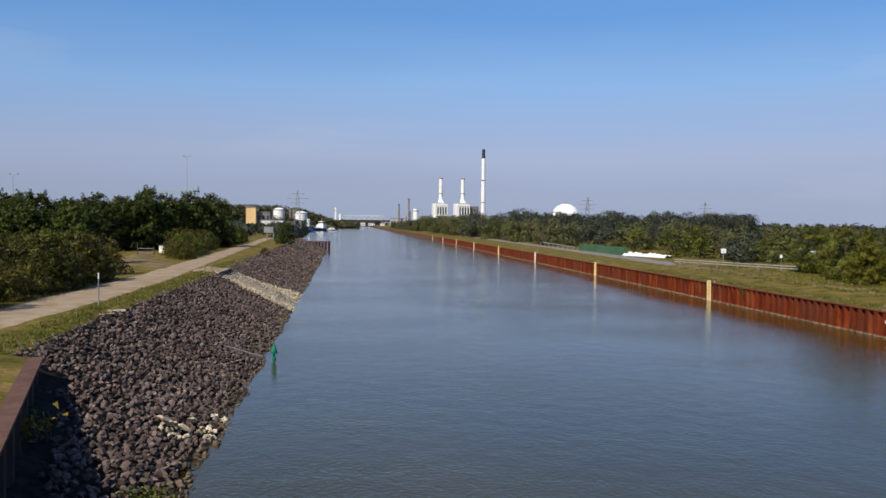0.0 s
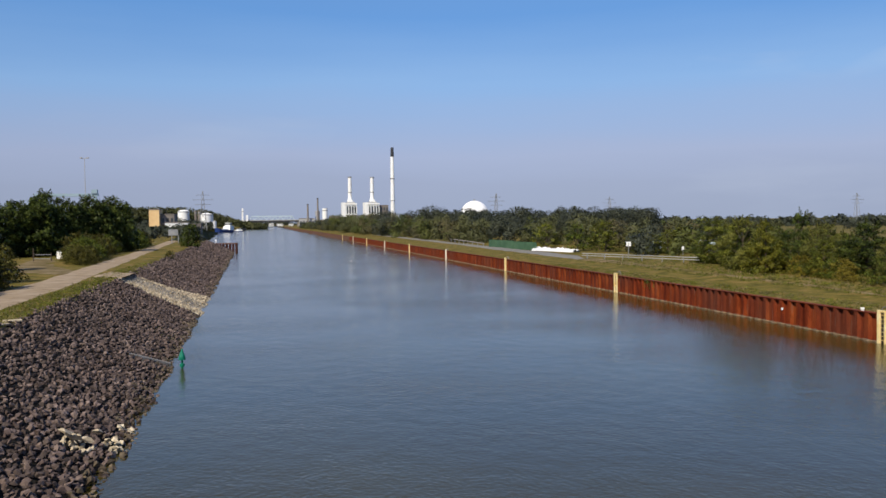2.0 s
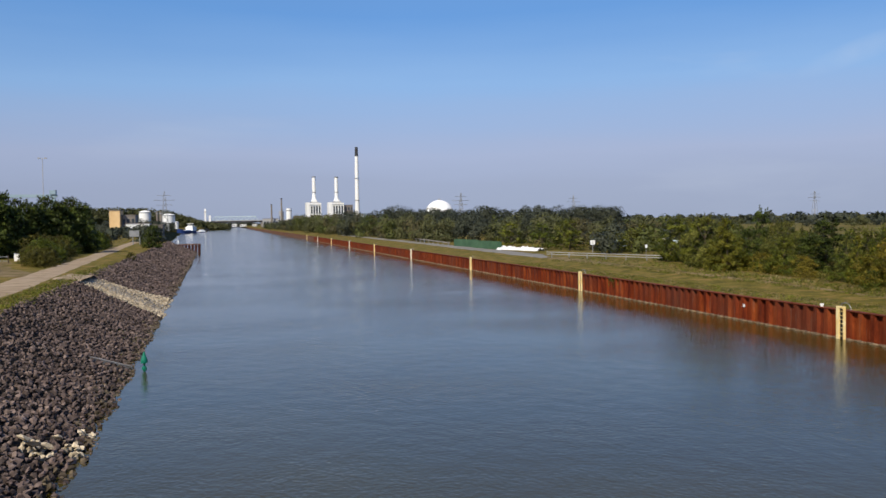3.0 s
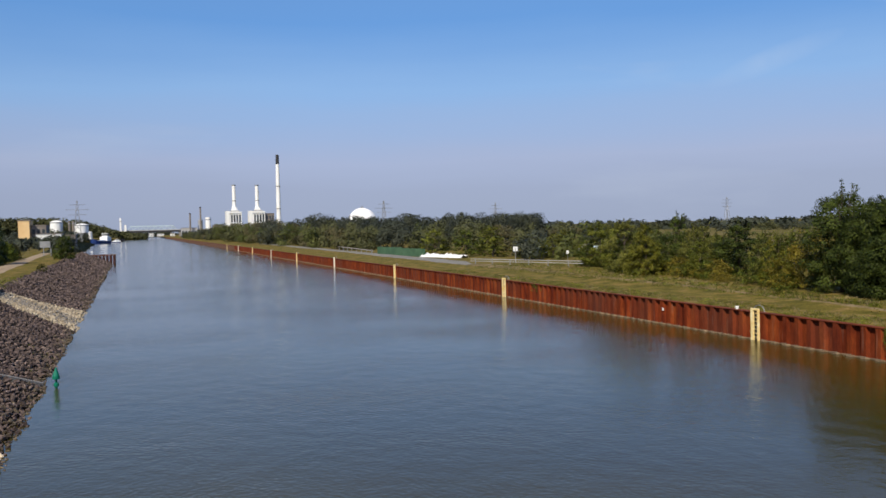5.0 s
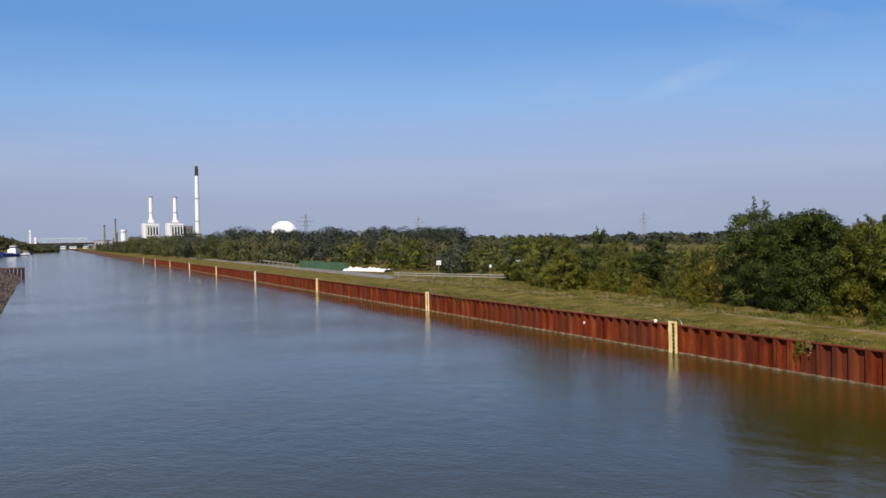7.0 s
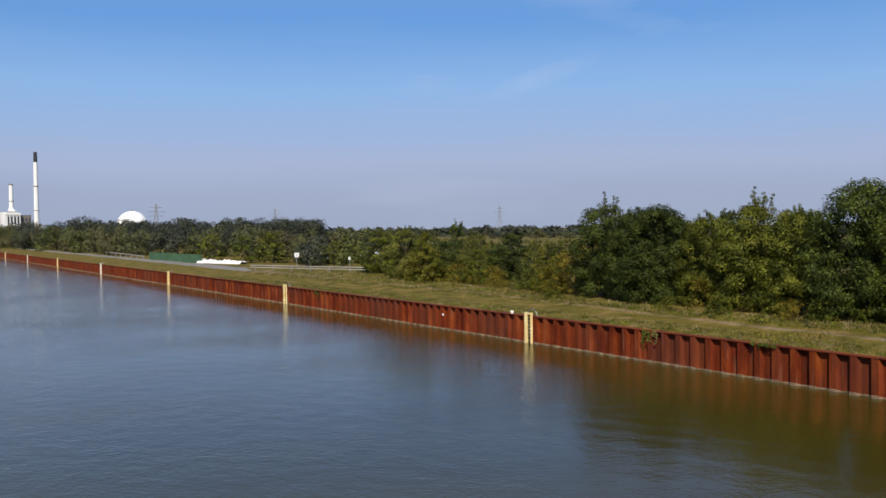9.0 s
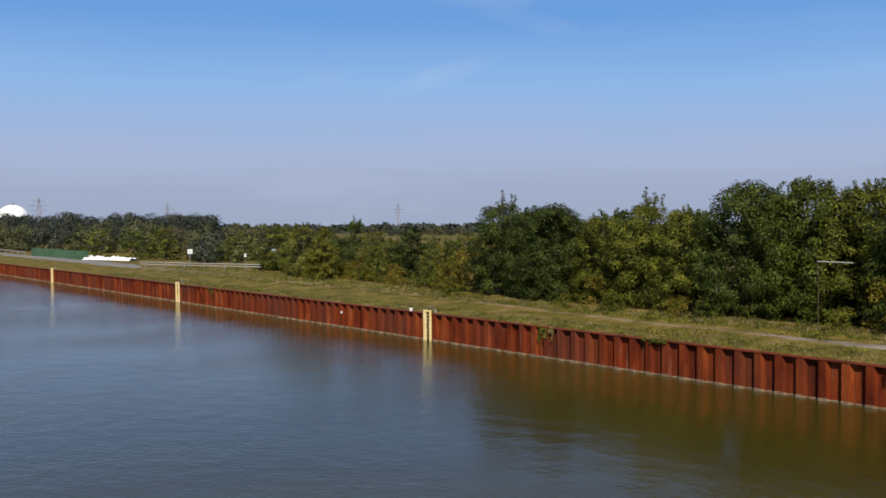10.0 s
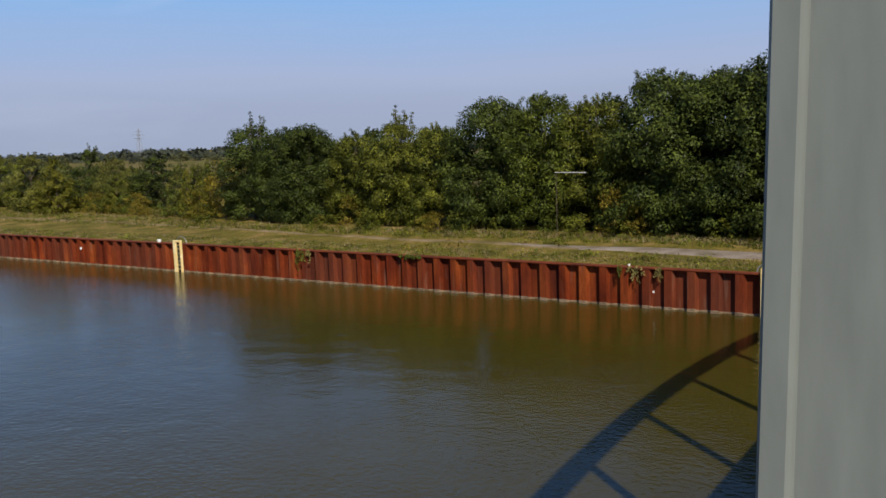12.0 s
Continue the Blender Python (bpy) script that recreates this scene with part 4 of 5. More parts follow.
# ladders
def ladder(paint, label):
    lad = thing("quay_ladder", label, "ladder", group="quay ladders")
    part("side_rail", boxm(-0.14, 0.02, 0.12, 0.36, -0.6, 2.12, paint, 0.02), lad)
    part("side_rail", boxm(-0.14, 0.02, -0.36, -0.24, -0.6, 2.12, paint, 0.02), lad)
    part("top_plate", boxm(-0.13, 0.02, -0.36, 0.36, 2.1, 2.26, paint, 0.02), lad)
    # flat dark plate; the ladder recess and its shade are only colour
    part("backing", boxm(0.0, 0.03, -0.25, 0.14, -0.6, 2.1, M_SHADE_STEEL), lad, "dark plate standing in for the shaded recess between the rails")
    for k in range(8):
        part("rung", tubem((-0.09, -0.26, -0.2 + 0.3 * k), (-0.09, 0.14, -0.2 + 0.3 * k), 0.022, 0.022, paint, 6), lad)
    bm = bmesh.new()
    prev = None
    for k in range(11):
        a = math.pi * k / 10
        p = Vector((0.45, 0.5 * math.cos(a) + 0.12, 1.95 + 0.52 * math.sin(a)))
        if prev is not None:
            tube(bm, prev, p, 0.03, 0.03, 6)
        prev = p
    part("grab_hoop", (bm, M_GREY), lad, "grey steel grab hoop")
    return lad


YELLOW = ladder(M_CREAM, "cream-yellow steel ladder in the sheet pile wall")
PALE = ladder(M_CREAM_PALE, "faded cream-white steel ladder in the sheet pile wall")
LADDERS = [11.9, 54.85, 102.35, 151.7] + [151.7 + 50.4 * k for k in range(1, 7)]
for k, y in enumerate(LADDERS):
    copy_thing(YELLOW if k < 4 or k % 2 else PALE, pose(WALL - 0.02, y, 0)).scale = (1, 1.22, 1)
drop(YELLOW)
drop(PALE)

# small things on the wall and the grass above it
bol = thing("bollard", "small white bollard on the quay edge", "bollard", (WALL + 0.3, 57.4, CAP + 0.05), group="white bollards")
part("post", tubem((0, 0, -0.06), (0, 0, 0.12), 0.12, 0.12, M_WHITE, 10), bol)
part("cap", tubem((0, 0, 0.12), (0, 0, 0.2), 0.16, 0.14, M_WHITE, 10), bol)
copy_thing(bol, pose(WALL + 0.3, 19.2, CAP + 0.05)).scale = (0.4, 0.4, 0.5)
mark = thing("distance_mark", "small white plate on a sheet pile", "sign", (WALL - 0.03, 67.1, 1.18), group="white plates")
part("plate", boxm(-0.012, 0.03, -0.11, 0.11, -0.11, 0.11, M_WHITE, 0.004), mark)
copy_thing(mark, pose(WALL - 0.03, 17.75, 0.75)).scale = (0.5, 0.45, 0.45)

# creeping plants over the capping
def creeper(y, width, fall, n, mat, label):
    """Strands of small leaves that hang over the capping."""
    ps = []
    for k in range(max(4, n // 14)):
        y0, long = y + rng.normal(0, width / 2.5), fall * rng.uniform(0.35, 1.5)
        u = rng.uniform(0, 1, 22) ** 0.8
        ps.append(np.stack([WALL - 0.09 + rng.normal(0, 0.04, 22), y0 + rng.normal(0, 0.05, 22) + 0.12 * u * rng.normal(), CAP + 0.1 - long * u], 1))
    p = np.concatenate(ps)
    q = leaf_sprays(p, np.tile((-1.0, -0.3, 0.4), (len(p), 1)), 0.06)
    c = p.mean(0)
    t = thing("creeper", label, "plant", tuple(c), group="creepers on the quay wall")
    part("leaves", leaves_mesh("leaves", q - c, mat), t)


creeper(42.6, 0.5, 1.0, 150, L_OLIVE, "olive creeper hanging over the rusty wall")
creeper(41.75, 0.35, 0.75, 80, L_DRY, "dry creeper hanging over the rusty wall")
creeper(33.35, 1.0, 0.2, 190, L_MID, "green tuft growing on the wall capping")
creeper(19.7, 0.35, 0.5, 60, L_OLIVE, "olive creeper hanging over the rusty wall")
creeper(18.8, 0.45, 0.75, 110, L_DRY, "dry straw-coloured creeper hanging over the rusty wall")
creeper(17.5, 0.3, 0.55, 70, L_DRY, "dry straw-coloured creeper hanging over the rusty wall")
creeper(93.0, 1.6, 0.8, 120, L_OLIVE, "olive creeper hanging over the rusty wall")


def weeds(name, label, spots, mat, size, per=14):
    """Low weed patches on the grass. spots: x, y, spread."""
    ps = []
    for x, y, w in spots:
        n = int(per * w * w) + 8
        xy = rng.normal(size=(n, 2)) * w * 0.5 + (x, y)
        ps += [(a, b, ground_z(a, b) + (0.25 if a < 0 and b < 30 else 0.0) + rng.uniform(0.02, 0.12 if size < 0.06 else 0.3)) for a, b in xy]
    p = np.array(ps)
    tagged(new(name, leaves_mesh(name, leaf_sprays(p, np.tile((0, 0, 1.0), (len(p), 1)), size), mat)), label, "weeds", kind="stuff")


def verge_spots(n):
    out = []
    for k in range(n):
        y = rng.uniform(2, 128)
        x = rng.uniform(44.8, 46.2) if rng.random() < 0.35 else np.interp(y, (60, 80, 110, 125), (50.8, 53.0, 58.0, 62.0)) + rng.uniform(-0.5, 1.0)
        out.append((x, y, rng.uniform(0.4, 1.3)))
    return out


def turf(n, spot):
    return [(*spot(), rng.uniform(0.1, 0.5)) for _ in range(n)]


def blades(name, label, n, spot, mat, tall):
    """Tufts of upright grass blades. spot: gives a place for one tuft."""
    foot = np.array([(*spot(), 0.0) for _ in range(n)])
    foot[:, 2] = [ground_z(a, b) + 0.1 * noise.noise((a * 0.15, b * 0.15, 3.0)) - 0.02 for a, b, _ in foot]
    high = tall * rng.uniform(0.4, 1.2, n)
    p = np.repeat(foot, 9, axis=0) + rng.normal(size=(9 * n, 3)) * (0.1, 0.14, 0.0)
    a = rng.uniform(0, 6.28, 9 * n)
    side = np.stack([np.cos(a), np.sin(a), 0 * a], 1) * 0.022 * (tall / 0.2) ** 0.5
    tip = p + np.stack([0 * a, 0 * a, np.repeat(high, 9) * rng.uniform(0.6, 1.1, 9 * n)], 1) + rng.normal(size=(9 * n, 3)) * (0.35, 0.35, 0.0) * np.repeat(high, 9)[:, None]
    tri = np.stack([p - side, p + side, tip], 1)
    tagged(new(name, leaves_mesh(name, tri, mat)), label, "grass", kind="stuff")


def on_east(lo, hi, far=130):
    y = far * rng.uniform(0.02, 1.0) ** 1.4
    push = float(np.interp(y, (60, 80, 110, 125), (0.0, 3.0, 7.0, 9.0))) if hi > 50 else 0.0
    return rng.uniform(lo, hi + push), y


blades("grass_tufts", "short green grass tufts along the quay edge", 2600, lambda: on_east(44.3, 46.5), L_OLIVE, 0.16)
blades("grass_tufts", "straw-coloured dry grass tufts on the bank", 1500, lambda: on_east(44.3, 46.8), L_STRAW, 0.2)
blades("grass_tufts", "tall green grass at the foot of the trees", 1900, lambda: on_east(50.2, 52.6), L_OLIVE, 0.3)
blades("grass_tufts", "tall dry yellow grass at the foot of the trees", 1100, lambda: on_east(50.6, 52.8), L_STRAW, 0.32)
blades("grass_tufts", "green grass tufts on the towpath verge", 1900, lambda: (rng.uniform(-16.3, -13.7), 30 + 100 * rng.uniform(0, 1) ** 1.5), L_OLIVE, 0.16)
blades("grass_tufts", "dry grass tufts on the towpath verge", 700, lambda: (rng.uniform(-16.3, -13.6), 30 + 100 * rng.uniform(0, 1) ** 1.5), L_STRAW, 0.2)
weeds("grass_east", "short uneven grass beside the track", turf(1300, lambda: (rng.choice((rng.uniform(44.4, 46.6), rng.uniform(50.2, 52.5))), rng.uniform(0, 125))), L_OLIVE, 0.055)
weeds("grass_west", "short uneven grass between towpath and stones", turf(900, lambda: (rng.uniform(-16.0, -13.9), rng.uniform(30, 110))), L_OLIVE, 0.05)
weeds("weeds_yellow", "yellow flowering weeds scattered on the grass", verge_spots(110), L_YELLOW, 0.07)
weeds("weeds_flowering", "patch of yellow flowering weeds beside the track", [(47.6, 32.5, 1.3), (46.2, 33.8, 1.0), (47.0, 31.4, 0.9), (46.0, 35.2, 0.8), (48.4, 48.0, 0.7)], L_YELLOW, 0.07, 90)
weeds("weeds_tall", "low green bushy weeds beside the gravel track", [(49.1, 28.5, 0.7), (49.4, 26.6, 0.8), (48.7, 25.3, 0.6), (46.3, 22.5, 0.6), (46.2, 19.0, 0.7), (46.3, 26.0, 0.6), (46.2, 16.0, 0.6)], L_OLIVE, 0.09, 120)
weeds("weeds_green", "low green weeds scattered on the grass", verge_spots(170), L_OLIVE, 0.08)
weeds("weeds_verge", "olive and straw weeds along the edge of the stones", [(x_water(y) - SLOPE + rng.uniform(-2.2, 0.2), y, rng.uniform(0.3, 0.9)) for y in rng.uniform(36, 120, 170)], L_OLIVE, 0.07)
weeds("weeds_verge", "yellowing weeds along the edge of the stones", [(x_water(y) - SLOPE + rng.uniform(-2.0, 0.0), y, rng.uniform(0.3, 0.8)) for y in rng.uniform(36, 120, 70)], L_YELLOW, 0.06)
weeds("weeds_slope", "green weeds among the stones", [(-7.0, 70.5, 1.6), (-7.6, 74.0, 1.6), (-6.9, 72.5, 1.2), (-9.2, 66.0, 0.9), (-6.6, 63.0, 0.8)], L_OLIVE, 0.06, 40)
weeds("weeds_west", "green weeds at the foot of the stones", [(-5.8, 28.3, 0.8), (-6.2, 27.6, 0.7), (-5.5, 27.8, 0.6)], L_MID, 0.07, 420)

# ---------------------------------------------------------------- west bank
rip = thing("riprap_slope", "sloping bank of dark basalt rubble stones", "riprap", kind="structure")


def rock_mesh(seed):
    r = random.Random(seed)
    bm = bmesh.new()
    for k in range(11):
        v = Vector((r.gauss(0, 1), r.gauss(0, 1), r.gauss(0, 1))).normalized()
        bm.verts.new((v.x * r.uniform(0.8, 1.1), v.y * r.uniform(0.6, 1.0), v.z * r.uniform(0.45, 0.85)))
    bmesh.ops.convex_hull(bm, input=bm.verts)
    for v in [v for v in bm.verts if not v.link_faces]:
        bm.verts.remove(v)
    bmesh.ops.triangulate(bm, faces=bm.faces)
    return bm


ROCKS = []
for k in range(14):
    bm = rock_mesh(k)
    bm.verts.ensure_lookup_table()
    ROCKS.append((np.array([v.co[:] for v in bm.verts]), np.array([[v.index for v in f.verts] for f in bm.faces])))
    bm.free()
rock_meshes = [mesh_of("stone", v, f.tolist(), (M_STONE1,)) for v, f in ROCKS]
pale_meshes = [mesh_of("pale_stone", v, f.tolist(), (M_PALE,)) for v, f in ROCKS]


def wing_x(y):
    """Line of the brown wing wall by the bridge."""
    return -12.3 + (36.7 - y) * 0.266


def is_pale(y, s):
    """Pale stones: the heap by the water."""
    return (y - 36.2) ** 2 / 1.0 + (s - 0.81) ** 2 / 0.005 < 1.0 or (y - 37.5) ** 2 / 1.2 + (s - 0.94) ** 2 / 0.002 < 1.0 or (y - 40.6) ** 2 / 0.2 + (s - 0.97) ** 2 / 0.002 < 1.0


def chute_zone(y, s):
    """1: pale rubble beside the drain chute, 2: its concrete bed, 0: neither."""
    if 92.8 - 2.6 * s < y < 97.2 - 2.0 * s:
        return 1
    if 97.2 - 2.0 * s <= y <= 102.2:
        return 2
    return 1 if s > 0.15 and 102.2 < y < 101.4 + 9.6 * s else 0


stone_list = []
y = 8.0
while y < 287:
    step = 0.31 if y < 112 else 0.42 if y < 190 else 0.65
    n = int((SLOPE + 0.9) / step)
    for k in range(n):
        s = (k + rng.uniform(-0.45, 0.45)) / n * 1.05
        yy = y + rng.uniform(-0.5, 0.5) * step
        top = x_water(yy) - SLOPE
        x = top + s * SLOPE + 0.15 * math.sin(yy * 0.7)
        # stones kept off the wall foot, where the near-black bed deepens its shadow
        if yy < 37.0 and x < wing_x(yy) + 0.8 + 0.3 * math.sin(2.3 * yy) + rng.uniform(-0.3, 0.3):
            continue
        zone = chute_zone(yy, s)
        mid = zone == 2
        z = BANK - DROP * s + rng.uniform(-0.06, 0.07) - (0.02 if mid else 0.0)
        size = step * rng.uniform(0.6, 1.15) * (1.12 if s > 0.5 else 0.95)
        stone_list.append((x, yy, z, size * (0.7 if mid else 1.0), (1 if rng.random() < 0.4 else 2) if mid else int(zone == 1 or is_pale(yy, s)) or (3 if s > rng.uniform(0.86, 1.1) else 0)))
    y += step * 0.86
near = sorted((q for q in stone_list if 24 < q[1] < 60 and q[4] in (0, 1)), key=lambda q: (q[4] == 1, -abs(q[1] - 34)), reverse=True)
single = set(id(q) for q in near[:300])
heaps = {0: ([], [], M_STONE), 1: ([], [], M_PALE), 2: ([], [], M_CONCRETE), 3: ([], [], M_STONE_WET)}
counts = [0, 0, 0, 0]
for q in stone_list:
    x, yy, z, size, pale = q
    k = int(rng.integers(0, 14))
    rot = Euler(rng.uniform(-0.7, 0.7, 3) + np.array((0, radians(-20), rng.uniform(0, 6.28))))
    if id(q) in single:
        part("pale_stone" if pale else "stone", (pale_meshes if pale else rock_meshes)[k], rip, m=Matrix.LocRotScale((x, yy, z), rot, (size * 0.54,) * 3))
        continue
    v = ROCKS[k][0] * size * 0.54 @ np.array(rot.to_matrix()).T + (x, yy, z)
    heaps[pale][0].append(v)
    heaps[pale][1].append(ROCKS[k][1] + counts[pale])
    counts[pale] += len(v)
for x, yy, z, sx, sy, turn in ((-7.35, 36.3, 0.98, 0.42, 0.25, 20), (-6.95, 35.9, 0.82, 0.45, 0.28, 70), (-6.6, 36.3, 0.62, 0.34, 0.24, 10), (-6.5, 37.8, 0.6, 0.3, 0.2, 40), (-6.0, 37.2, 0.36, 0.36, 0.2, 100)):
    part("pale_stone", pale_meshes[int(turn) % 14], rip, m=pose(x, yy, z, 0, 22, turn) @ Matrix.Diagonal((sx, sy, 0.16, 1)))
for k, name, label in ((0, "stones_beyond", ""), (1, "pale_stones_beyond", "pale limestone rubble"), (2, "chute_rubble", "grey-brown rubble of the drain chute"), (3, "wet_stones", "brown wet stones along the water line")):
    part(name, mesh_of(name, np.concatenate(heaps[k][0]), np.concatenate(heaps[k][1]).tolist(), (heaps[k][2],)), rip, label)["kind"] = "stuff"


def slope_slab(name, y0, y1, lift, mat, label, s0=0.0, s1=1.02, parent=None, shear=0.0):
    """A slab lying on the stone slope."""
    v, f = [], []
    for s in np.linspace(s0, s1, 9):
        for yy in (y0, y1):
            x = x_water(yy) - SLOPE * (1 - s)
            v += [(x, yy - shear * s, BANK - DROP * s + lift), (x, yy - shear * s, BANK - DROP * s - 0.3)]
    for k in range(8):
        a = 4 * k
        f += [(a, a + 4, a + 6, a + 2), (a, a + 1, a + 5, a + 4), (a + 2, a + 6, a + 7, a + 3)]
    f += [(32, 33, 35, 34), (0, 2, 3, 1)]
    return part(name, mesh_of(name, v, f, (mat,)), parent, label)


v, f = [], []
for r in range(13):
    u = -0.03 + 1.05 * r / 12
    lo, hi = 93.4 - 2.6 * u, max(102.4, 100.8 + 9.6 * u)
    for c in range(13):
        yy = lo + (hi - lo) * c / 12
        v.append((x_water(yy) - SLOPE * (1 - u), yy, BANK - DROP * u - 0.11 + 0.05 * noise.noise((yy * 0.9, 4 * u, 5.0)) - (0.25 if c in (0, 12) else 0.0)))
for r in range(12):
    for c in range(12):
        f.append((13 * r + c, 13 * r + 13 + c, 13 * r + 14 + c, 13 * r + c + 1))
part("chute_bed", mesh_of("chute_bed", v, f, (M_PALE,), smooth=True), rip, "pale washed bed of the drain chute")

for x, y, turn, w in ((-13.75, 54.2, 20, 0.5), (-13.75, 52.2, 50, 0.4)):
    slab = thing("broken_slab", "broken pale slab lying at the edge of the stones", "slab", (x, y, BANK + 0.02), group="broken slabs", turn=turn)
    part("slab", boxm(-w, w, -0.22, 0.22, 0.0, 0.1, M_PALE, 0.02), slab)
gut = thing("drain_gutter", "narrow concrete gutter across the stones", "gutter")
slope_slab("channel", 52.2, 52.55, 0.17, M_CONCRETE, "", 0.72, 1.0, gut, -6.6)

v, f = [], []
for r in range(9):
    u = r / 8
    for c in range(9):
        w = c / 8
        x = (-17.0 + 3.6 * u) * (1 - w) + (-16.1 + 2.9 * u) * w
        yy = (98.6 - 6.0 * u) * (1 - w) + (107.2 - 4.5 * u) * w
        v.append((x, yy, BANK + 0.10 - (0.16 if c in (0, 8) else 0.0) + 0.05 * noise.noise((x, yy, 2.0))))
for r in range(8):
    for c in range(8):
        f.append((9 * r + c, 9 * r + 9 + c, 9 * r + 10 + c, 9 * r + c + 1))
apron = new("chute_apron", mesh_of("chute_apron", v, f, (M_PATH,), smooth=True))
tagged(apron, "pale trodden apron from the towpath to the drain chute", "path", kind="structure")

wing = thing("wing_wall", "brown steel wing wall beside the stone slope", "retaining wall", kind="structure")
a0, a1 = Vector((wing_x(-2), -2, 0)), Vector((wing_x(36.7), 36.7, 0))
d = (a1 - a0).normalized()
nrm = Vector((d.y, -d.x, 0))
bm = bmesh.new()
bmesh.ops.convex_hull(bm, input=[bm.verts.new(p + nrm * o + Vector((0, 0, z))) for p in (a0, a1) for o in (-0.45, 0.12) for z in (BANK - 0.14, BANK - 0.03)])
part("coping", (bm, M_WING), wing, "brown coping")
v, f = [], []
n = int((a1 - a0).length / 0.6)
for k in range(n + 1):
    o = 0.0 if (k // 2) % 2 == 0 else -0.28
    p = a0 + d * (k * 0.6) + nrm * o
    v += [(p.x, p.y, -1.0), (p.x, p.y, BANK - 0.1)]
    if k:
        i = 2 * k
        f.append((i - 2, i, i + 1, i - 1))
# this face lies in shade; its black is put into the base colour
part("piling", mesh_of("piling", v, f, (M_SHADE_STEEL,)), wing)
tuft_n = 120
p = np.array((-10.0, 29.0, 2.4)) + rng.normal(size=(tuft_n, 3)) * (0.35, 0.5, 0.2)
t = thing("weed_tuft", "light green weed growing from the wing wall", "plant", (-10.0, 29.0, 2.4))
part("leaves", leaves_mesh("leaves", leaf_sprays(p, rng.normal(size=(tuft_n, 3)), 0.12) - np.array((-10.0, 29.0, 2.4)), L_YELLOW), t)

pst = thing("marker_post", "slim white marker post in the grass verge", "post", (-15.7, 57.5, BANK))
part("shaft", tubem((0, 0, -0.1), (0, 0, 2.0), 0.045, 0.04, M_GREY, 8), pst)
part("head", boxm(-0.03, 0.03, -0.06, 0.06, 1.75, 2.15, M_WHITE, 0.01), pst)

buoy = thing("channel_mark", "green spar mark with a conical top at the water edge", "buoy", (-4.75, 57.6, LEVEL))
part("spar", tubem((0, 0, -0.8), (0, 0, 0.75), 0.07, 0.07, M_BUOY, 10), buoy)
part("cone", (lathe([(0.02, 0.55), (0.22, 0.56), (0.2, 0.75), (0.03, 1.25)], 14), M_BUOY), buoy)
part("collar", (lathe([(0.1, 0.1), (0.15, 0.12), (0.15, 0.3), (0.1, 0.32)], 12), M_BUOY), buoy)

# ---------------------------------------------------------------- the bridge that carries the camera
bri = thing("arch_bridge", "grey-green painted steel arch bridge over the canal", "bridge", kind="structure")
part("deck", boxm(-40, 75, -8.0, 2.0, 6.75, 7.35, M_CONCRETE, 0.03), bri, "concrete bridge deck")
TRUSS_Y = 1.73


def arch_z(x):
    return 12.9 - 0.0082 * (x - 20.5) ** 2


v, f = [], []
xs = np.linspace(2.1, 47, 41)
for x in xs:
    z = arch_z(x)
    for dy, dz in ((-0.25, -0.22), (0.25, -0.22), (0.25, 0.22), (-0.25, 0.22)):
        v.append((x, TRUSS_Y + dy, z + dz))
for k in range(len(xs) - 1):
    for c in range(4):
        a, b = 4 * k + c, 4 * k + (c + 1) % 4
        f.append((a, b, b + 4, a + 4))
f += [(0, 3, 2, 1), (4 * len(xs) - 4, 4 * len(xs) - 3, 4 * len(xs) - 2, 4 * len(xs) - 1)]
part("arch", mesh_of("arch", v, f, (M_BRIDGE,)), bri)
part("tie_beam", boxm(-22, 50, TRUSS_Y - 0.25, TRUSS_Y + 0.27, 6.6, 7.5, M_BRIDGE, 0.02), bri)


def post_section(z0, z1):
    """An H-shaped post: two flanges, a recessed web, weld fillets between them."""
    half = [(-0.194, 0.276), (-0.2, 0.270), (-0.2, 0.227), (-0.196, 0.224), (-0.188, 0.219), (-0.178, 0.216), (-0.178, -0.206), (-0.185, -0.214), (-0.2, -0.227), (-0.2, -0.264), (-0.194, -0.270)]
    ring = half + [(-x, y) for x, y in half[::-1]]
    n = len(ring)
    v = [(x, y, z) for z in (z0, z1) for x, y in ring]
    f = [(k, k + n, (k + 1) % n + n, (k + 1) % n) for k in range(n)]
    return mesh_of("hanger", v, f + [tuple(range(n)), tuple(range(2 * n - 1, n - 1, -1))], (M_BRIDGE,))


part("hanger", post_section(7.4, arch_z(2.1) - 0.2), bri, m=pose(2.1, TRUSS_Y, 9.0, 1.2) @ pose(0, 0, -9.0))
for k in range(9):
    x = 4.21 + 4.72 * k
    part("hanger", tubem((x, TRUSS_Y, 7.4), (x, TRUSS_Y, arch_z(x) - 0.1), 0.15, 0.15, M_BRIDGE, 10), bri)

# ---------------------------------------------------------------- by the service road, east
rail = thing("guard_rail", "galvanised steel guard rail beside the service road", "guard rail")
R0, R1 = Vector((52.2, 136.1, 2.6)), Vector((60.8, 113.2, 2.6))
n_posts = 6
bm = bmesh.new()
for z in (0.48, 0.82):
    tube(bm, R0 + Vector((0, 0, z)), R1 + Vector((0, 0, z)), 0.055, 0.055, 6)
part("beam", (bm, M_FACADE), rail)
for k in range(n_posts):
    p = R0 + (R1 - R0) * ((k + 0.3) / n_posts)
    part("post", boxm(p.x - 0.06, p.x + 0.06, p.y - 0.06, p.y + 0.06, 2.4, 3.42, M_GREY), rail)
rail2 = thing("guard_rail", "pale guard rail along the far service road", "guard rail")
bm = bmesh.new()
tube(bm, (54.8, 209, 3.3), (57.6, 262, 3.5), 0.14, 0.14, 6)
part("beam", (bm, M_CONCRETE), rail2)
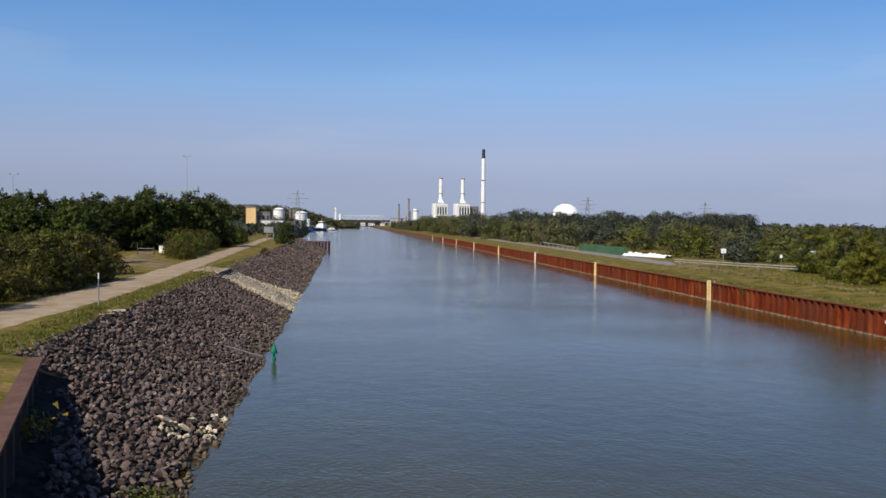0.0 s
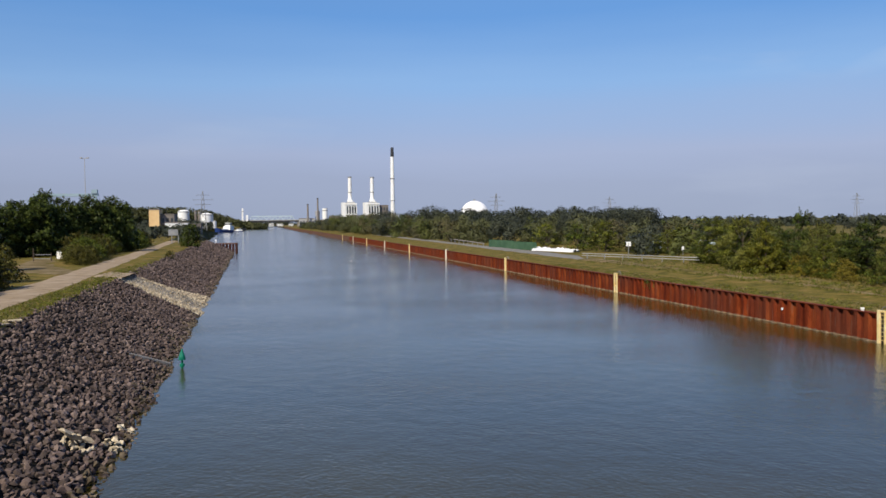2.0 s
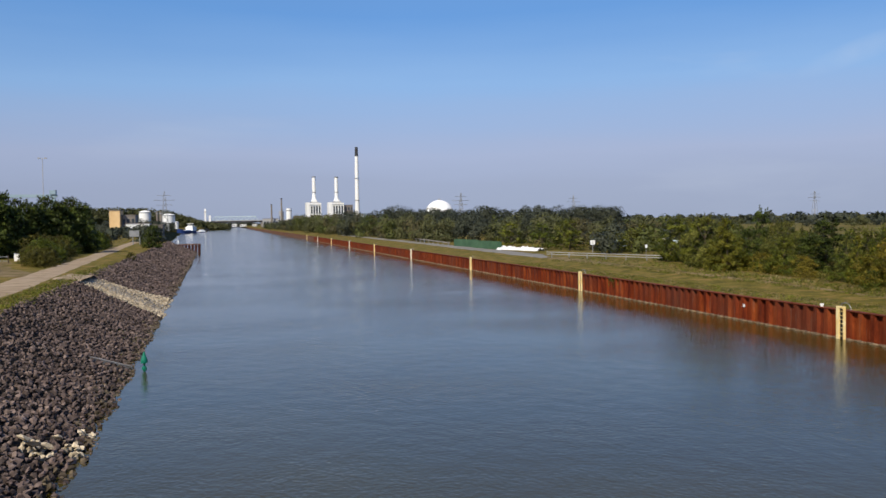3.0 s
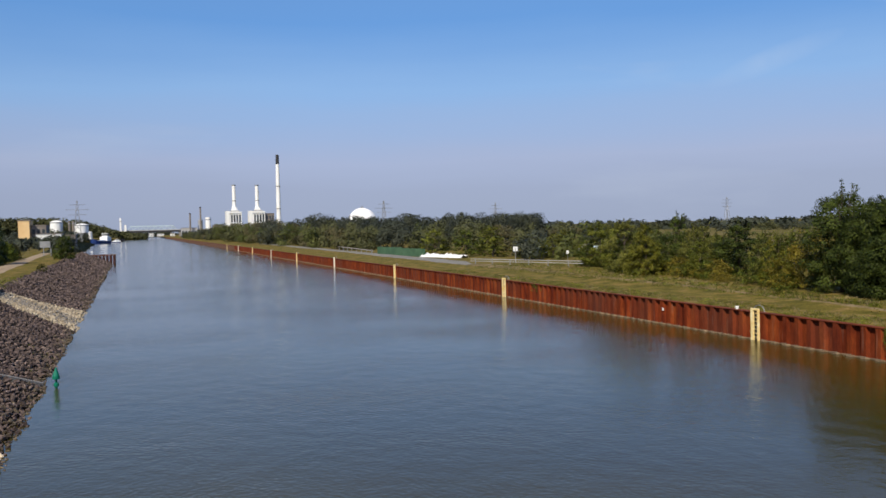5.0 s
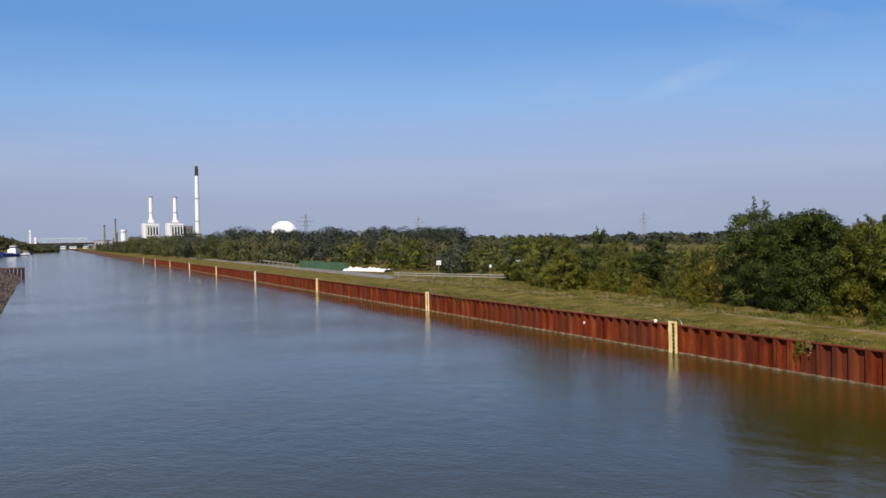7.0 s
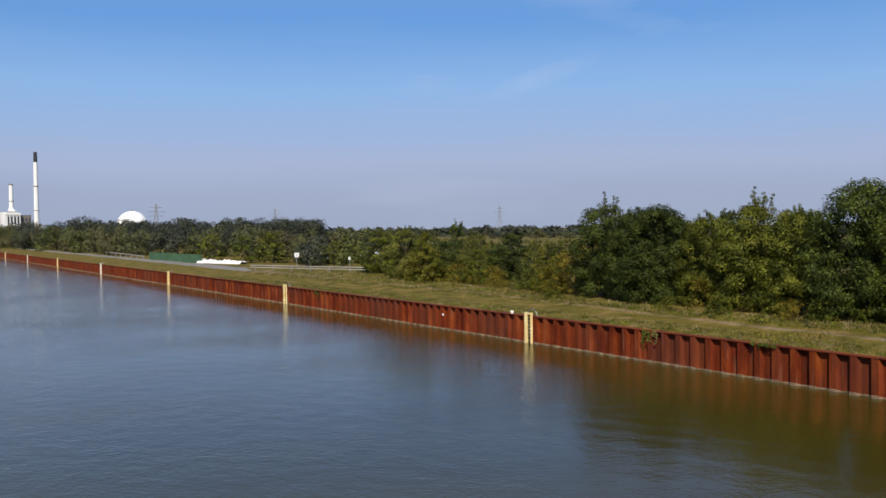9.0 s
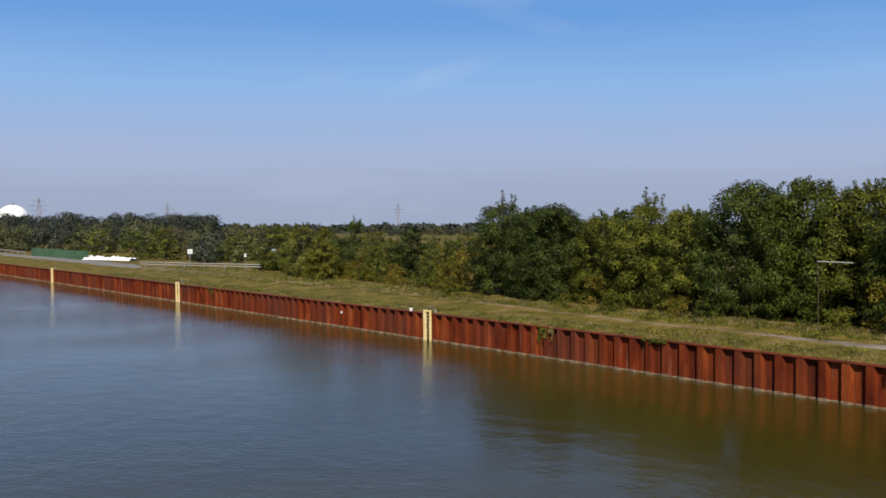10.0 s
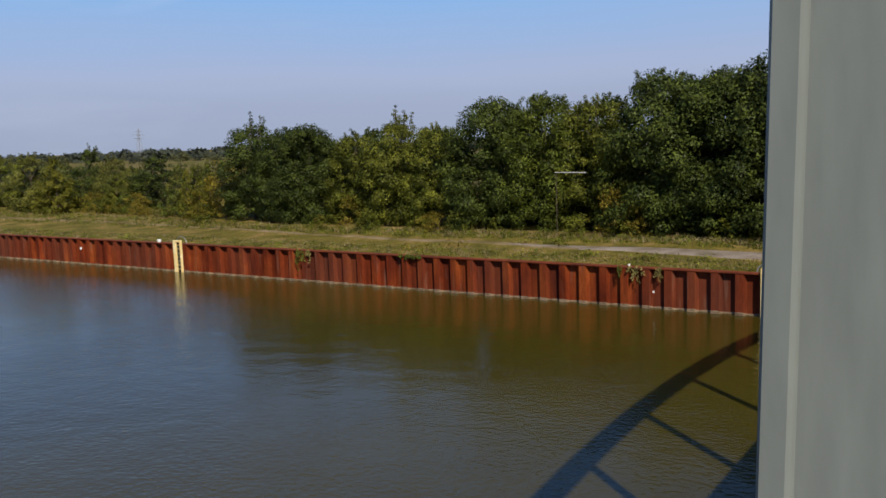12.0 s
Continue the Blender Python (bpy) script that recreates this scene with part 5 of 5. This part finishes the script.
for k in range(8):
    part("post", boxm(54.8 + 0.36 * k - 0.07, 54.8 + 0.36 * k + 0.07, 210 + 6.8 * k, 210.14 + 6.8 * k, 2.4, 3.4, M_GREY), rail2)
fen = thing("green_barrier", "long green panel barrier beside the service road", "barrier")
for G0, G1, count, rise in ((Vector((55.2, 206, 2.3)), Vector((56.5, 189.6, 2.3)), 8, 2.0), (Vector((55.9, 187.4, 2.3)), Vector((57.0, 174.7, 2.3)), 7, 1.95)):
    for k in range(count):
        a, b = G0 + (G1 - G0) * (k / count), G0 + (G1 - G0) * ((k + 0.96) / count)
        dd = (b - a).normalized()
        nn = Vector((dd.y, -dd.x, 0)) * 0.06
        bm = bmesh.new()
        bmesh.ops.convex_hull(bm, input=[bm.verts.new(q + s * nn + Vector((0, 0, z))) for q in (a, b) for s in (-1, 1) for z in (0.0, rise + 0.05 * (k % 2))])
        part("panel", (bm, M_GREEN), fen)
heap = thing("covered_stack", "row of goods under crumpled white sheeting", "stack")
bm = bmesh.new()
bmesh.ops.create_grid(bm, x_segments=44, y_segments=8, size=0.5)
for q in bm.verts:
    u, w = q.co.x + 0.5, q.co.y
    e = max(0.0, 1 - (abs(w) * 2) ** 4)
    q.co = Vector((57.2 + 4.0 * u + w * 2.2, 176.5 - 14.0 * u + w * 1.4, 2.5 + e * (0.68 - 0.16 * u + 0.35 * noise.noise((u * 9, w * 4, 0.3)) + 0.35 * noise.noise((u * 31, w * 9, 2.3)))))
part("sheeting", (bm, M_TARP), heap)
sgn = thing("road_sign", "white square sign on a grey post", "sign", (58.9, 132.8, 2.55))
part("post", tubem((0, 0, 0), (0, 0, 2.5), 0.05, 0.05, M_GREY, 8), sgn)
part("panel", boxm(-0.42, 0.42, -0.03, 0.0, 2.0, 2.75, M_WHITE, 0.01), sgn)

copy_thing(sgn, pose(66.7, 129.4, 2.55)).scale = (0.5, 0.5, 0.7)


def van(x, y, turn, mat, label):
    t = thing("parked_van", label, "van", (x, y, 2.6), turn=turn)
    bm = bmesh.new()
    prof = ((-2.4, 0.35), (2.5, 0.35), (2.55, 0.95), (1.75, 1.15), (1.1, 1.95), (-2.3, 2.0), (-2.45, 1.8))
    rows = [[bm.verts.new((px, s, pz)) for px, pz in prof] for s in (-0.9, 0.9)]
    for a in range(len(prof)):
        b = (a + 1) % len(prof)
        bm.faces.new((rows[0][a], rows[0][b], rows[1][b], rows[1][a]))
    bm.faces.new(rows[0][::-1])
    bm.faces.new(rows[1])
    bmesh.ops.bevel(bm, geom=bm.edges[:], offset=0.06, segments=2, affect="EDGES")
    body = part("body", (bm, mat), t)
    for s in (-0.92, 0.92):
        part("side_window", boxm(0.2, 1.05, s - 0.015, s + 0.015, 1.2, 1.75, M_GLASS_DARK), body)
        for wx in (-1.6, 1.6):
            part("wheel", tubem((wx, s - 0.1, 0.32), (wx, s + 0.1, 0.32), 0.32, 0.32, M_DARK, 14), t)
    return t


van(79.0, 161.0, 20, M_PALEBLUE, "pale blue van parked behind the shrubs")
van(91.0, 166.0, 200, M_FACADE, "grey van parked behind the shrubs")
van(82.0, 145.0, 30, M_PALEBLUE, "pale blue van parked behind the shrubs")
pip = thing("pipe_barrier", "pale horizontal bar on a post among the trees", "barrier", (51.6, 25.81, 2.4))
part("post", tubem((0, 1.35, 0), (0, 1.35, 4.21), 0.022, 0.022, M_BARK, 8), pip)
part("bar", tubem((0, -0.75, 4.2), (0, 1.45, 4.23), 0.04, 0.035, M_FACADE, 8), pip)

# ---------------------------------------------------------------- west bank, further off
jet = thing("landing_stage", "rust-red sheet pile jetty at the end of the stone slope", "jetty")
part("deck", boxm(-15.5, -5.7, 286, 291, 2.35, 2.65, M_WING, 0.03), jet)
for k in range(9):
    part("pile", tubem((-14.2 + k * 1.0, 286.2, -1), (-14.2 + k * 1.0, 286.2, 2.4), 0.4, 0.4, M_RUST_OLD, 10), jet)
for k in range(5):
    part("pile", tubem((-6.2, 286.6 + k, -1), (-6.2, 286.6 + k, 2.4), 0.4, 0.4, M_RUST_OLD, 10), jet)


lamp = thing("mooring_light", "slim white light post standing in the water", "light post", (-14.6, 335, 0))
part("post", tubem((0, 0, -1.5), (0, 0, 2.3), 0.14, 0.11, M_WHITE, 8), lamp)
part("lantern", (lathe([(0.2, 2.3), (0.26, 2.4), (0.26, 2.8), (0.08, 3.0)], 10), M_WHITE), lamp)


def ship(name, label, x, y, length, beam, s=1.0):
    t = thing(name, label, "ship", (x, y, 0))
    bm = bmesh.new()
    secs = []
    for u, wv, zt in ((-0.5, 0.75, 1.5), (-0.4, 1, 1.4), (0.35, 1, 1.6), (0.46, 0.6, 2.4), (0.5, 0.08, 3.0)):
        secs.append([bm.verts.new((sx * wv * beam / 2, u * length, z)) for sx, z in ((-0.9, -0.8), (-1, zt), (1, zt), (0.9, -0.8))])
    for a, b in zip(secs, secs[1:]):
        for c in range(4):
            bm.faces.new((a[c], a[(c + 1) % 4], b[(c + 1) % 4], b[c]))
    bm.faces.new(secs[0][::-1])
    bm.faces.new(secs[-1])
    part("hull", (bm, M_HULL), t, "dark blue hull")
    part("cabin", boxm(-beam * 0.42, beam * 0.42, -length * 0.48, -length * 0.2, 1.4, 4.0, M_WHITE, 0.1), t)
    house = part("wheelhouse", boxm(-beam * 0.3, beam * 0.3, -length * 0.4, -length * 0.26, 4.0, 6.2, M_WHITE, 0.1), t)
    part("windows", boxm(-beam * 0.31, beam * 0.31, -length * 0.405, -length * 0.255, 4.9, 5.8, M_GLASS_DARK), house)
    part("coaming", boxm(-beam * 0.36, beam * 0.36, -length * 0.15, length * 0.3, 1.3, 2.1, M_WHITE, 0.05), t)
    part("mast", tubem((0, -length * 0.33, 6.2), (0, -length * 0.33, 8.0), 0.06, 0.04, M_WHITE, 6), house)
    return t


big = ship("barge", "moored barge with white superstructure and bright blue hull", -31.0, 890, 30, 8.0)
big.matrix_basis = pose(-31.0, 890, 0, 0, 0, 152)
big.scale = (1.15, 0.9, 1.5)
low = ship("barge", "low dark barge moored by the canal tower", -21.0, 945, 40, 7.0)
low.matrix_basis = pose(-21.0, 945, 0, 0, 0, 20)
low.scale = (0.8, 0.8, 0.5)


def block(name, label, x0, x1, y, depth, z1, mat, rows=0, colsn=0, category="building", roof=None):
    """A plain works building with a roof edge and rows of windows facing the canal and the bridge."""
    t = thing(name, label, category, ((x0 + x1) / 2, y, 2.0))
    w, h = (x1 - x0) / 2, z1 - 2.0
    wall = part("wall", boxm(-w, w, 0, depth, 0, h, mat), t)
    part("roof", boxm(-w - 0.3, w + 0.3, -0.3, depth + 0.3, h, h + 0.5, roof or M_FACADE2), t)
    for r in range(rows):
        for c in range(colsn):
            cx, cz = -w + (c + 0.5) * 2 * w / colsn, h * (r + 0.6) / (rows + 0.2)
            part("window", boxm(cx - w / colsn * 0.55, cx + w / colsn * 0.55, -0.12, 0.05, cz - h / (rows + 0.2) * 0.25, cz + h / (rows + 0.2) * 0.25, M_GLASS_DARK), wall)
    return t


def tank(label, x, y, r, z1, mat, domed=True):
    t = thing("storage_tank", label, "storage tank", (x, y, 2.0), group="storage tanks")
    h = z1 - 2.0
    prof = [(r, 0), (r, h * 0.9), (r * 0.97, h * 0.92), (r * 0.5, h * 0.98), (0.2, h)] if domed else [(r, 0), (r, h), (r * 0.9, h + 0.05), (0.2, h + 0.1)]
    shell = part("shell", (lathe(prof, 28), mat), t)
    part("rim", (lathe([(r * 1.01, h * 0.86), (r * 1.03, h * 0.87), (r * 1.03, h * 0.9), (r * 1.01, h * 0.91)], 28), M_GREY), shell)
    return t


block("works_hall", "yellow rendered works building by the canal", -62.5, -56.6, 550, 20, 17.5, M_YELLOW, 0, 0)
block("works_hall", "brown works building beside the yellow one", -56.4, -48.5, 556, 20, 14.5, M_FACADE2, 2, 3)
block("works_hall", "pale grey low works building by the canal", -52.0, -39.0, 535, 14, 9.5, M_WHITE, 1, 5)
block("works_hall", "low brown works building", -46.0, -32.0, 540, 15, 8.5, M_FACADE2, 1, 5)
tank("large white storage tank at the works", -78.0, 1010, 6.3, 24.5, M_WHITE)
for x in (-64.6, -61.0):
    tank("tall slim grey silo at the works", x, 1000, 1.3, 23.0, M_FACADE2, False)
tank("large white storage tank at the works", -53.0, 1000, 6.9, 20.6, M_WHITE)
tank("small white storage tank at the works", -45.5, 1000, 3.0, 12.0, M_WHITE)
tank("small white storage tank at the works", -93.0, 1000, 5.0, 17.0, M_WHITE)
spots = []
for k in range(170):
    x = rng.uniform(-190, 10)
    spots.append((x, rng.uniform(1300, 1360), 1.0, float(np.interp(x, (-190, -120, -80, -40, 0), (37, 36, 31, 18, 5))) * rng.uniform(0.85, 1.0), rng.uniform(7, 11)))
woods("hill_west", "low wooded hill behind the works", spots, L_HAZE, 1.6, 2.2)
hut = thing("info_board", "pale grey board on posts beside the towpath", "board", (-22.9, 256, BANK))
part("panel", boxm(-1.1, 1.5, -0.1, 0.1, 2.2, 3.9, M_GREY, 0.03), hut)
for s in (-0.2, 1.6):
    part("post", tubem((s, 0, 0), (s, 0, 2.2), 0.12, 0.12, M_GREY, 8), hut)
sml = thing("small_hut", "small white box beside the gate", "cabinet", (-31.4, 153, BANK))
part("body", boxm(-0.42, 0.42, -0.3, 0.3, 0, 1.15, M_WHITE, 0.03), sml)
part("lid", boxm(-0.47, 0.47, -0.35, 0.35, 1.15, 1.25, M_GREY, 0.02), sml)
gate = thing("field_gate", "grey metal gate between dark wooden posts", "gate", (-31.6, 142, BANK), turn=-8)
for s, h in ((-1.3, 2.0), (1.3, 1.3)):
    part("post", tubem((s, 0, 0), (s, 0, h), 0.09, 0.08, M_BARK, 8), gate)
for z in (0.45, 1.05):
    part("bar", tubem((-1.3, 0, z), (1.3, 0, z), 0.045, 0.045, M_GREY, 6), gate)


def light_mast(x, y, h):
    t = thing("light_mast", "tall slim floodlight mast above the trees", "light mast", (x, y, 2.5), group="floodlight masts")
    # pale facade grey on the mast: distance haze put into its colour
    part("pole", tubem((0, 0, 0), (0, 0, h - 2.5), 0.14, 0.07, M_FACADE, 8), t)
    bar = part("crossbar", boxm(-1.0, 1.0, -0.06, 0.06, h - 2.62, h - 2.5, M_FACADE), t)
    for s in (-0.85, 0.85):
        part("floodlight", boxm(s - 0.3, s + 0.3, -0.3, 0.1, h - 2.6, h - 2.3, M_FACADE), bar)


light_mast(-46.3, 260, 27.5)
light_mast(-72.5, 200, 18.8)
crane = thing("gantry_crane", "blue-grey gantry crane beam above the trees", "crane", (0, 0, 2.5))
part("beam", boxm(-68.5, -49.5, 300, 301.2, 15.6, 16.5, M_BLUE), crane)
for x in (-68, -50.5):
    part("leg", boxm(x - 0.5, x + 0.5, 300, 301, 0, 15.6, M_BLUE), crane)
part("trolley", boxm(-51.6, -49.8, 299.6, 301.6, 16.5, 17.8, M_BLUE), crane)


def pylon(x, y, h, label):
    t = thing("power_pylon", label, "pylon", (x, y, 2.0), group="power pylons")
    bm = bmesh.new()
    w = h * 0.09
    for sx in (-1, 1):
        for sy in (-1, 1):
            tube(bm, (sx * w, sy * w, 0), (sx * w * 0.12, sy * w * 0.12, h), 0.22, 0.14, 4)
    for k in range(7):
        z0, z1 = h * k / 7, h * (k + 1) / 7
        s0, s1 = w * (1 - 0.88 * z0 / h), w * (1 - 0.88 * z1 / h)
        for sy in (-1, 1):
            tube(bm, (-s0, sy * s0, z0), (s1, sy * s1, z1), 0.1, 0.1, 4)
            tube(bm, (s0, sy * s0, z0), (-s1, sy * s1, z1), 0.1, 0.1, 4)
    part("lattice", (bm, M_GREY), t)
    for z, wd in ((0.66, 0.2), (0.78, 0.26), (0.9, 0.17)):
        part("crossarm", tubem((-h * wd, 0, h * z), (h * wd, 0, h * z), 0.18, 0.18, M_GREY, 4), t)
    return t


pylon(-51, 900, 39, "grey lattice power pylon beyond the works")
pylon(685, 900, 34, "grey lattice power pylon on the horizon")
pylon(222, 800, 32, "grey lattice power pylon behind the woods")
pylon(420, 1000, 34, "grey lattice power pylon on the horizon")

# ---------------------------------------------------------------- the power station and far end of the canal
st = thing("tall_chimney", "tall slender white chimney with a dark top", "chimney", (231.5, 1500, 2.0), group="power station chimneys")
part("shaft", (lathe([(4.1, 0), (3.7, 40), (3.0, 118)], 20), M_WHITE), st)
part("top_band", (lathe([(2.95, 118), (2.6, 133), (2.1, 134.2)], 20), M_DARK), st, "dark chimney top")
for z in (42, 80):
    part("gallery", (lathe([(3.3, z), (4.2, z + 0.2), (4.2, z + 1.2), (3.2, z + 1.3)], 20), M_GREY), st)


def boiler_house(x0, x1, y, top, chim):
    t = thing("boiler_house", "white boiler house of the power station with a chimney", "power station", ((x0 + x1) / 2, y, 2.0), group="boiler houses")
    w = (x1 - x0) / 2
    h = top - 2.0
    base = part("base", boxm(-w * 0.55, w, 0, 30, 0, h * 0.9, M_WHITE), t)
    part("side_tower", boxm(-w, -w * 0.58, -1, 24, 0, h * 0.95, M_WHITE), t)
    part("cornice", boxm(-w * 0.6, w * 1.04, -1.4, 31, h * 0.86, h * 0.92, M_WHITE), t)
    part("roof_house", boxm(-w * 0.35, w * 0.75, 4, 20, h * 0.9, h * 0.98, M_FACADE), t)
    part("roof_plinth", boxm(-w * 0.12, w * 0.5, 5, 18, h * 0.98, h * 1.05, M_WHITE), t)
    for k in range(4):
        cx = -w * 0.3 + k * w * 0.37
        part("window", boxm(cx - w * 0.1, cx + w * 0.1, -0.5, 0.3, h * 0.5, h * 0.8, M_GLASS_DARK), base)
        part("pilaster", boxm(cx + w * 0.15, cx + w * 0.21, -1.2, 0.3, h * 0.3, h * 0.86, M_WHITE), base)
    part("plinth_band", boxm(-w * 0.5, w * 0.95, -0.6, 0.4, h * 0.4, h * 0.46, M_FACADE2), base)
    stack = part("chimney", (lathe([(5.2, h), (3.6, h + 4), (3.1, h + 7), (2.9, chim - 2.0)], 18), M_WHITE), t, m=pose(w * 0.18, 12, 0))
    part("chimney_lip", (lathe([(3.0, chim - 3.6), (3.5, chim - 3.4), (3.5, chim - 2.2), (2.8, chim - 1.9)], 18), M_GREY), stack)
    part("gallery", (lathe([(3.0, h + 14), (3.5, h + 14.2), (3.5, h + 15.2), (2.9, h + 15.3)], 18), M_GREY), stack)
    return t


boiler_house(140.0, 163.5, 1450, 43, 84)
boiler_house(176.5, 201.0, 1450, 43, 83.5)
block("turbine_hall", "grey turbine hall beside the boiler houses", 203.5, 217, 1455, 30, 36, M_FACADE2, 3, 3)
block("turbine_hall", "low white power station hall", 150, 232, 1440, 25, 19, M_FACADE, 1, 10)
for x, h in ((69.0, 33.5), (82.3, 41.5)):
    t = thing("steel_stack", "slim dark steel chimney stack", "chimney", (x, 1200, 2.0), group="dark stacks")
    part("shaft", (lathe([(1.25, 0), (1.0, h - 2)], 12), M_FACADE2), t)
    part("rim", (lathe([(1.0, h - 3), (1.35, h - 2.8), (1.35, h - 2.2), (1.0, h - 2)], 12), M_DARK), t)
tank("white cylindrical silo near the stacks", 92.0, 1200, 3.6, 27.5, M_WHITE, False)
tank("grey cylindrical silo near the stacks", 83.0, 1215, 3.0, 24.5, M_FACADE, False)
block("works_hall", "brown works hall near the stacks", 98, 112, 1190, 20, 17, M_FACADE2, 1, 4)
block("works_hall", "pale works hall near the stacks", 58, 78, 1205, 20, 14, M_FACADE, 1, 5)
dm = thing("storage_dome", "large white storage dome behind the woods", "dome", (175.8, 700, 1.4))
prof = [(11.8 * math.cos(a), 12.0 + 11.8 * math.sin(a)) for a in np.linspace(0, math.pi / 2 - 0.02, 14)]
part("shell", (lathe([(11.8, 0)] + prof, 40), M_DOME), dm)
part("ladder", tubem((8.4, -8.4, 12), (0, -1, 24.2), 0.25, 0.25, M_GREY, 6), dm)
part("top_vent", (lathe([(1.0, 23.6), (1.0, 24.6), (0.4, 25.0)], 12), M_GREY), dm)
tw = thing("lift_tower", "pale concrete tower at the canal side", "tower", (-18.9, 1390, 2.0))
tw.scale = (1.4, 1.0, 1.28)
part("shaft", boxm(-1.6, 0.2, -1.0, 1.0, 0, 23, M_WHITE, 0.1), tw)
part("cap", boxm(-2.0, 0.6, -1.4, 1.4, 19, 19.8, M_FACADE), tw)
part("annex", boxm(3.0, 5.2, -1, 1, 0, 15, M_WHITE, 0.1), tw)
part("base_house", boxm(-4, 10, 1, 6, 0, 5.5, M_FACADE, 0.1), tw)
fb = thing("far_bridge", "pale blue steel truss bridge across the far canal", "bridge", (0, 1400, 0))
part("deck", boxm(-60, 110, 0, 8, 9.8, 12.3, M_DARK), fb, "dark bridge deck")
part("parapet", boxm(-60, 110, -0.2, 0, 12.3, 13.4, M_FACADE), fb)
part("top_chord", boxm(-6, 56, 0, 1.2, 18.2, 19.8, M_PALEBLUE), fb)
for k in range(8):
    x = -10 + k * 8.75
    part("brace", tubem((x, 0.4, 12.4), (x + 4.4, 0.4, 19.0), 0.7, 0.7, M_PALEBLUE, 5), fb)
    part("brace", tubem((x + 8.75, 0.4, 12.4), (x + 4.4, 0.4, 19.0), 0.7, 0.7, M_PALEBLUE, 5), fb)
for x in (-20, 66):
    part("pier", boxm(x - 2, x + 2, 1, 7, -2, 9.8, M_CONCRETE), fb)
for x, y, w, h in ((24, 1700, 9, 5.5), (40, 1750, 12, 4.5), (58, 1600, 8, 4.5), (4, 1800, 10, 4.0)):
    block("quay_shed", "small white shed at the far canal side", x, x + w, y, 6, 2 + h, M_WHITE, 1, 3)
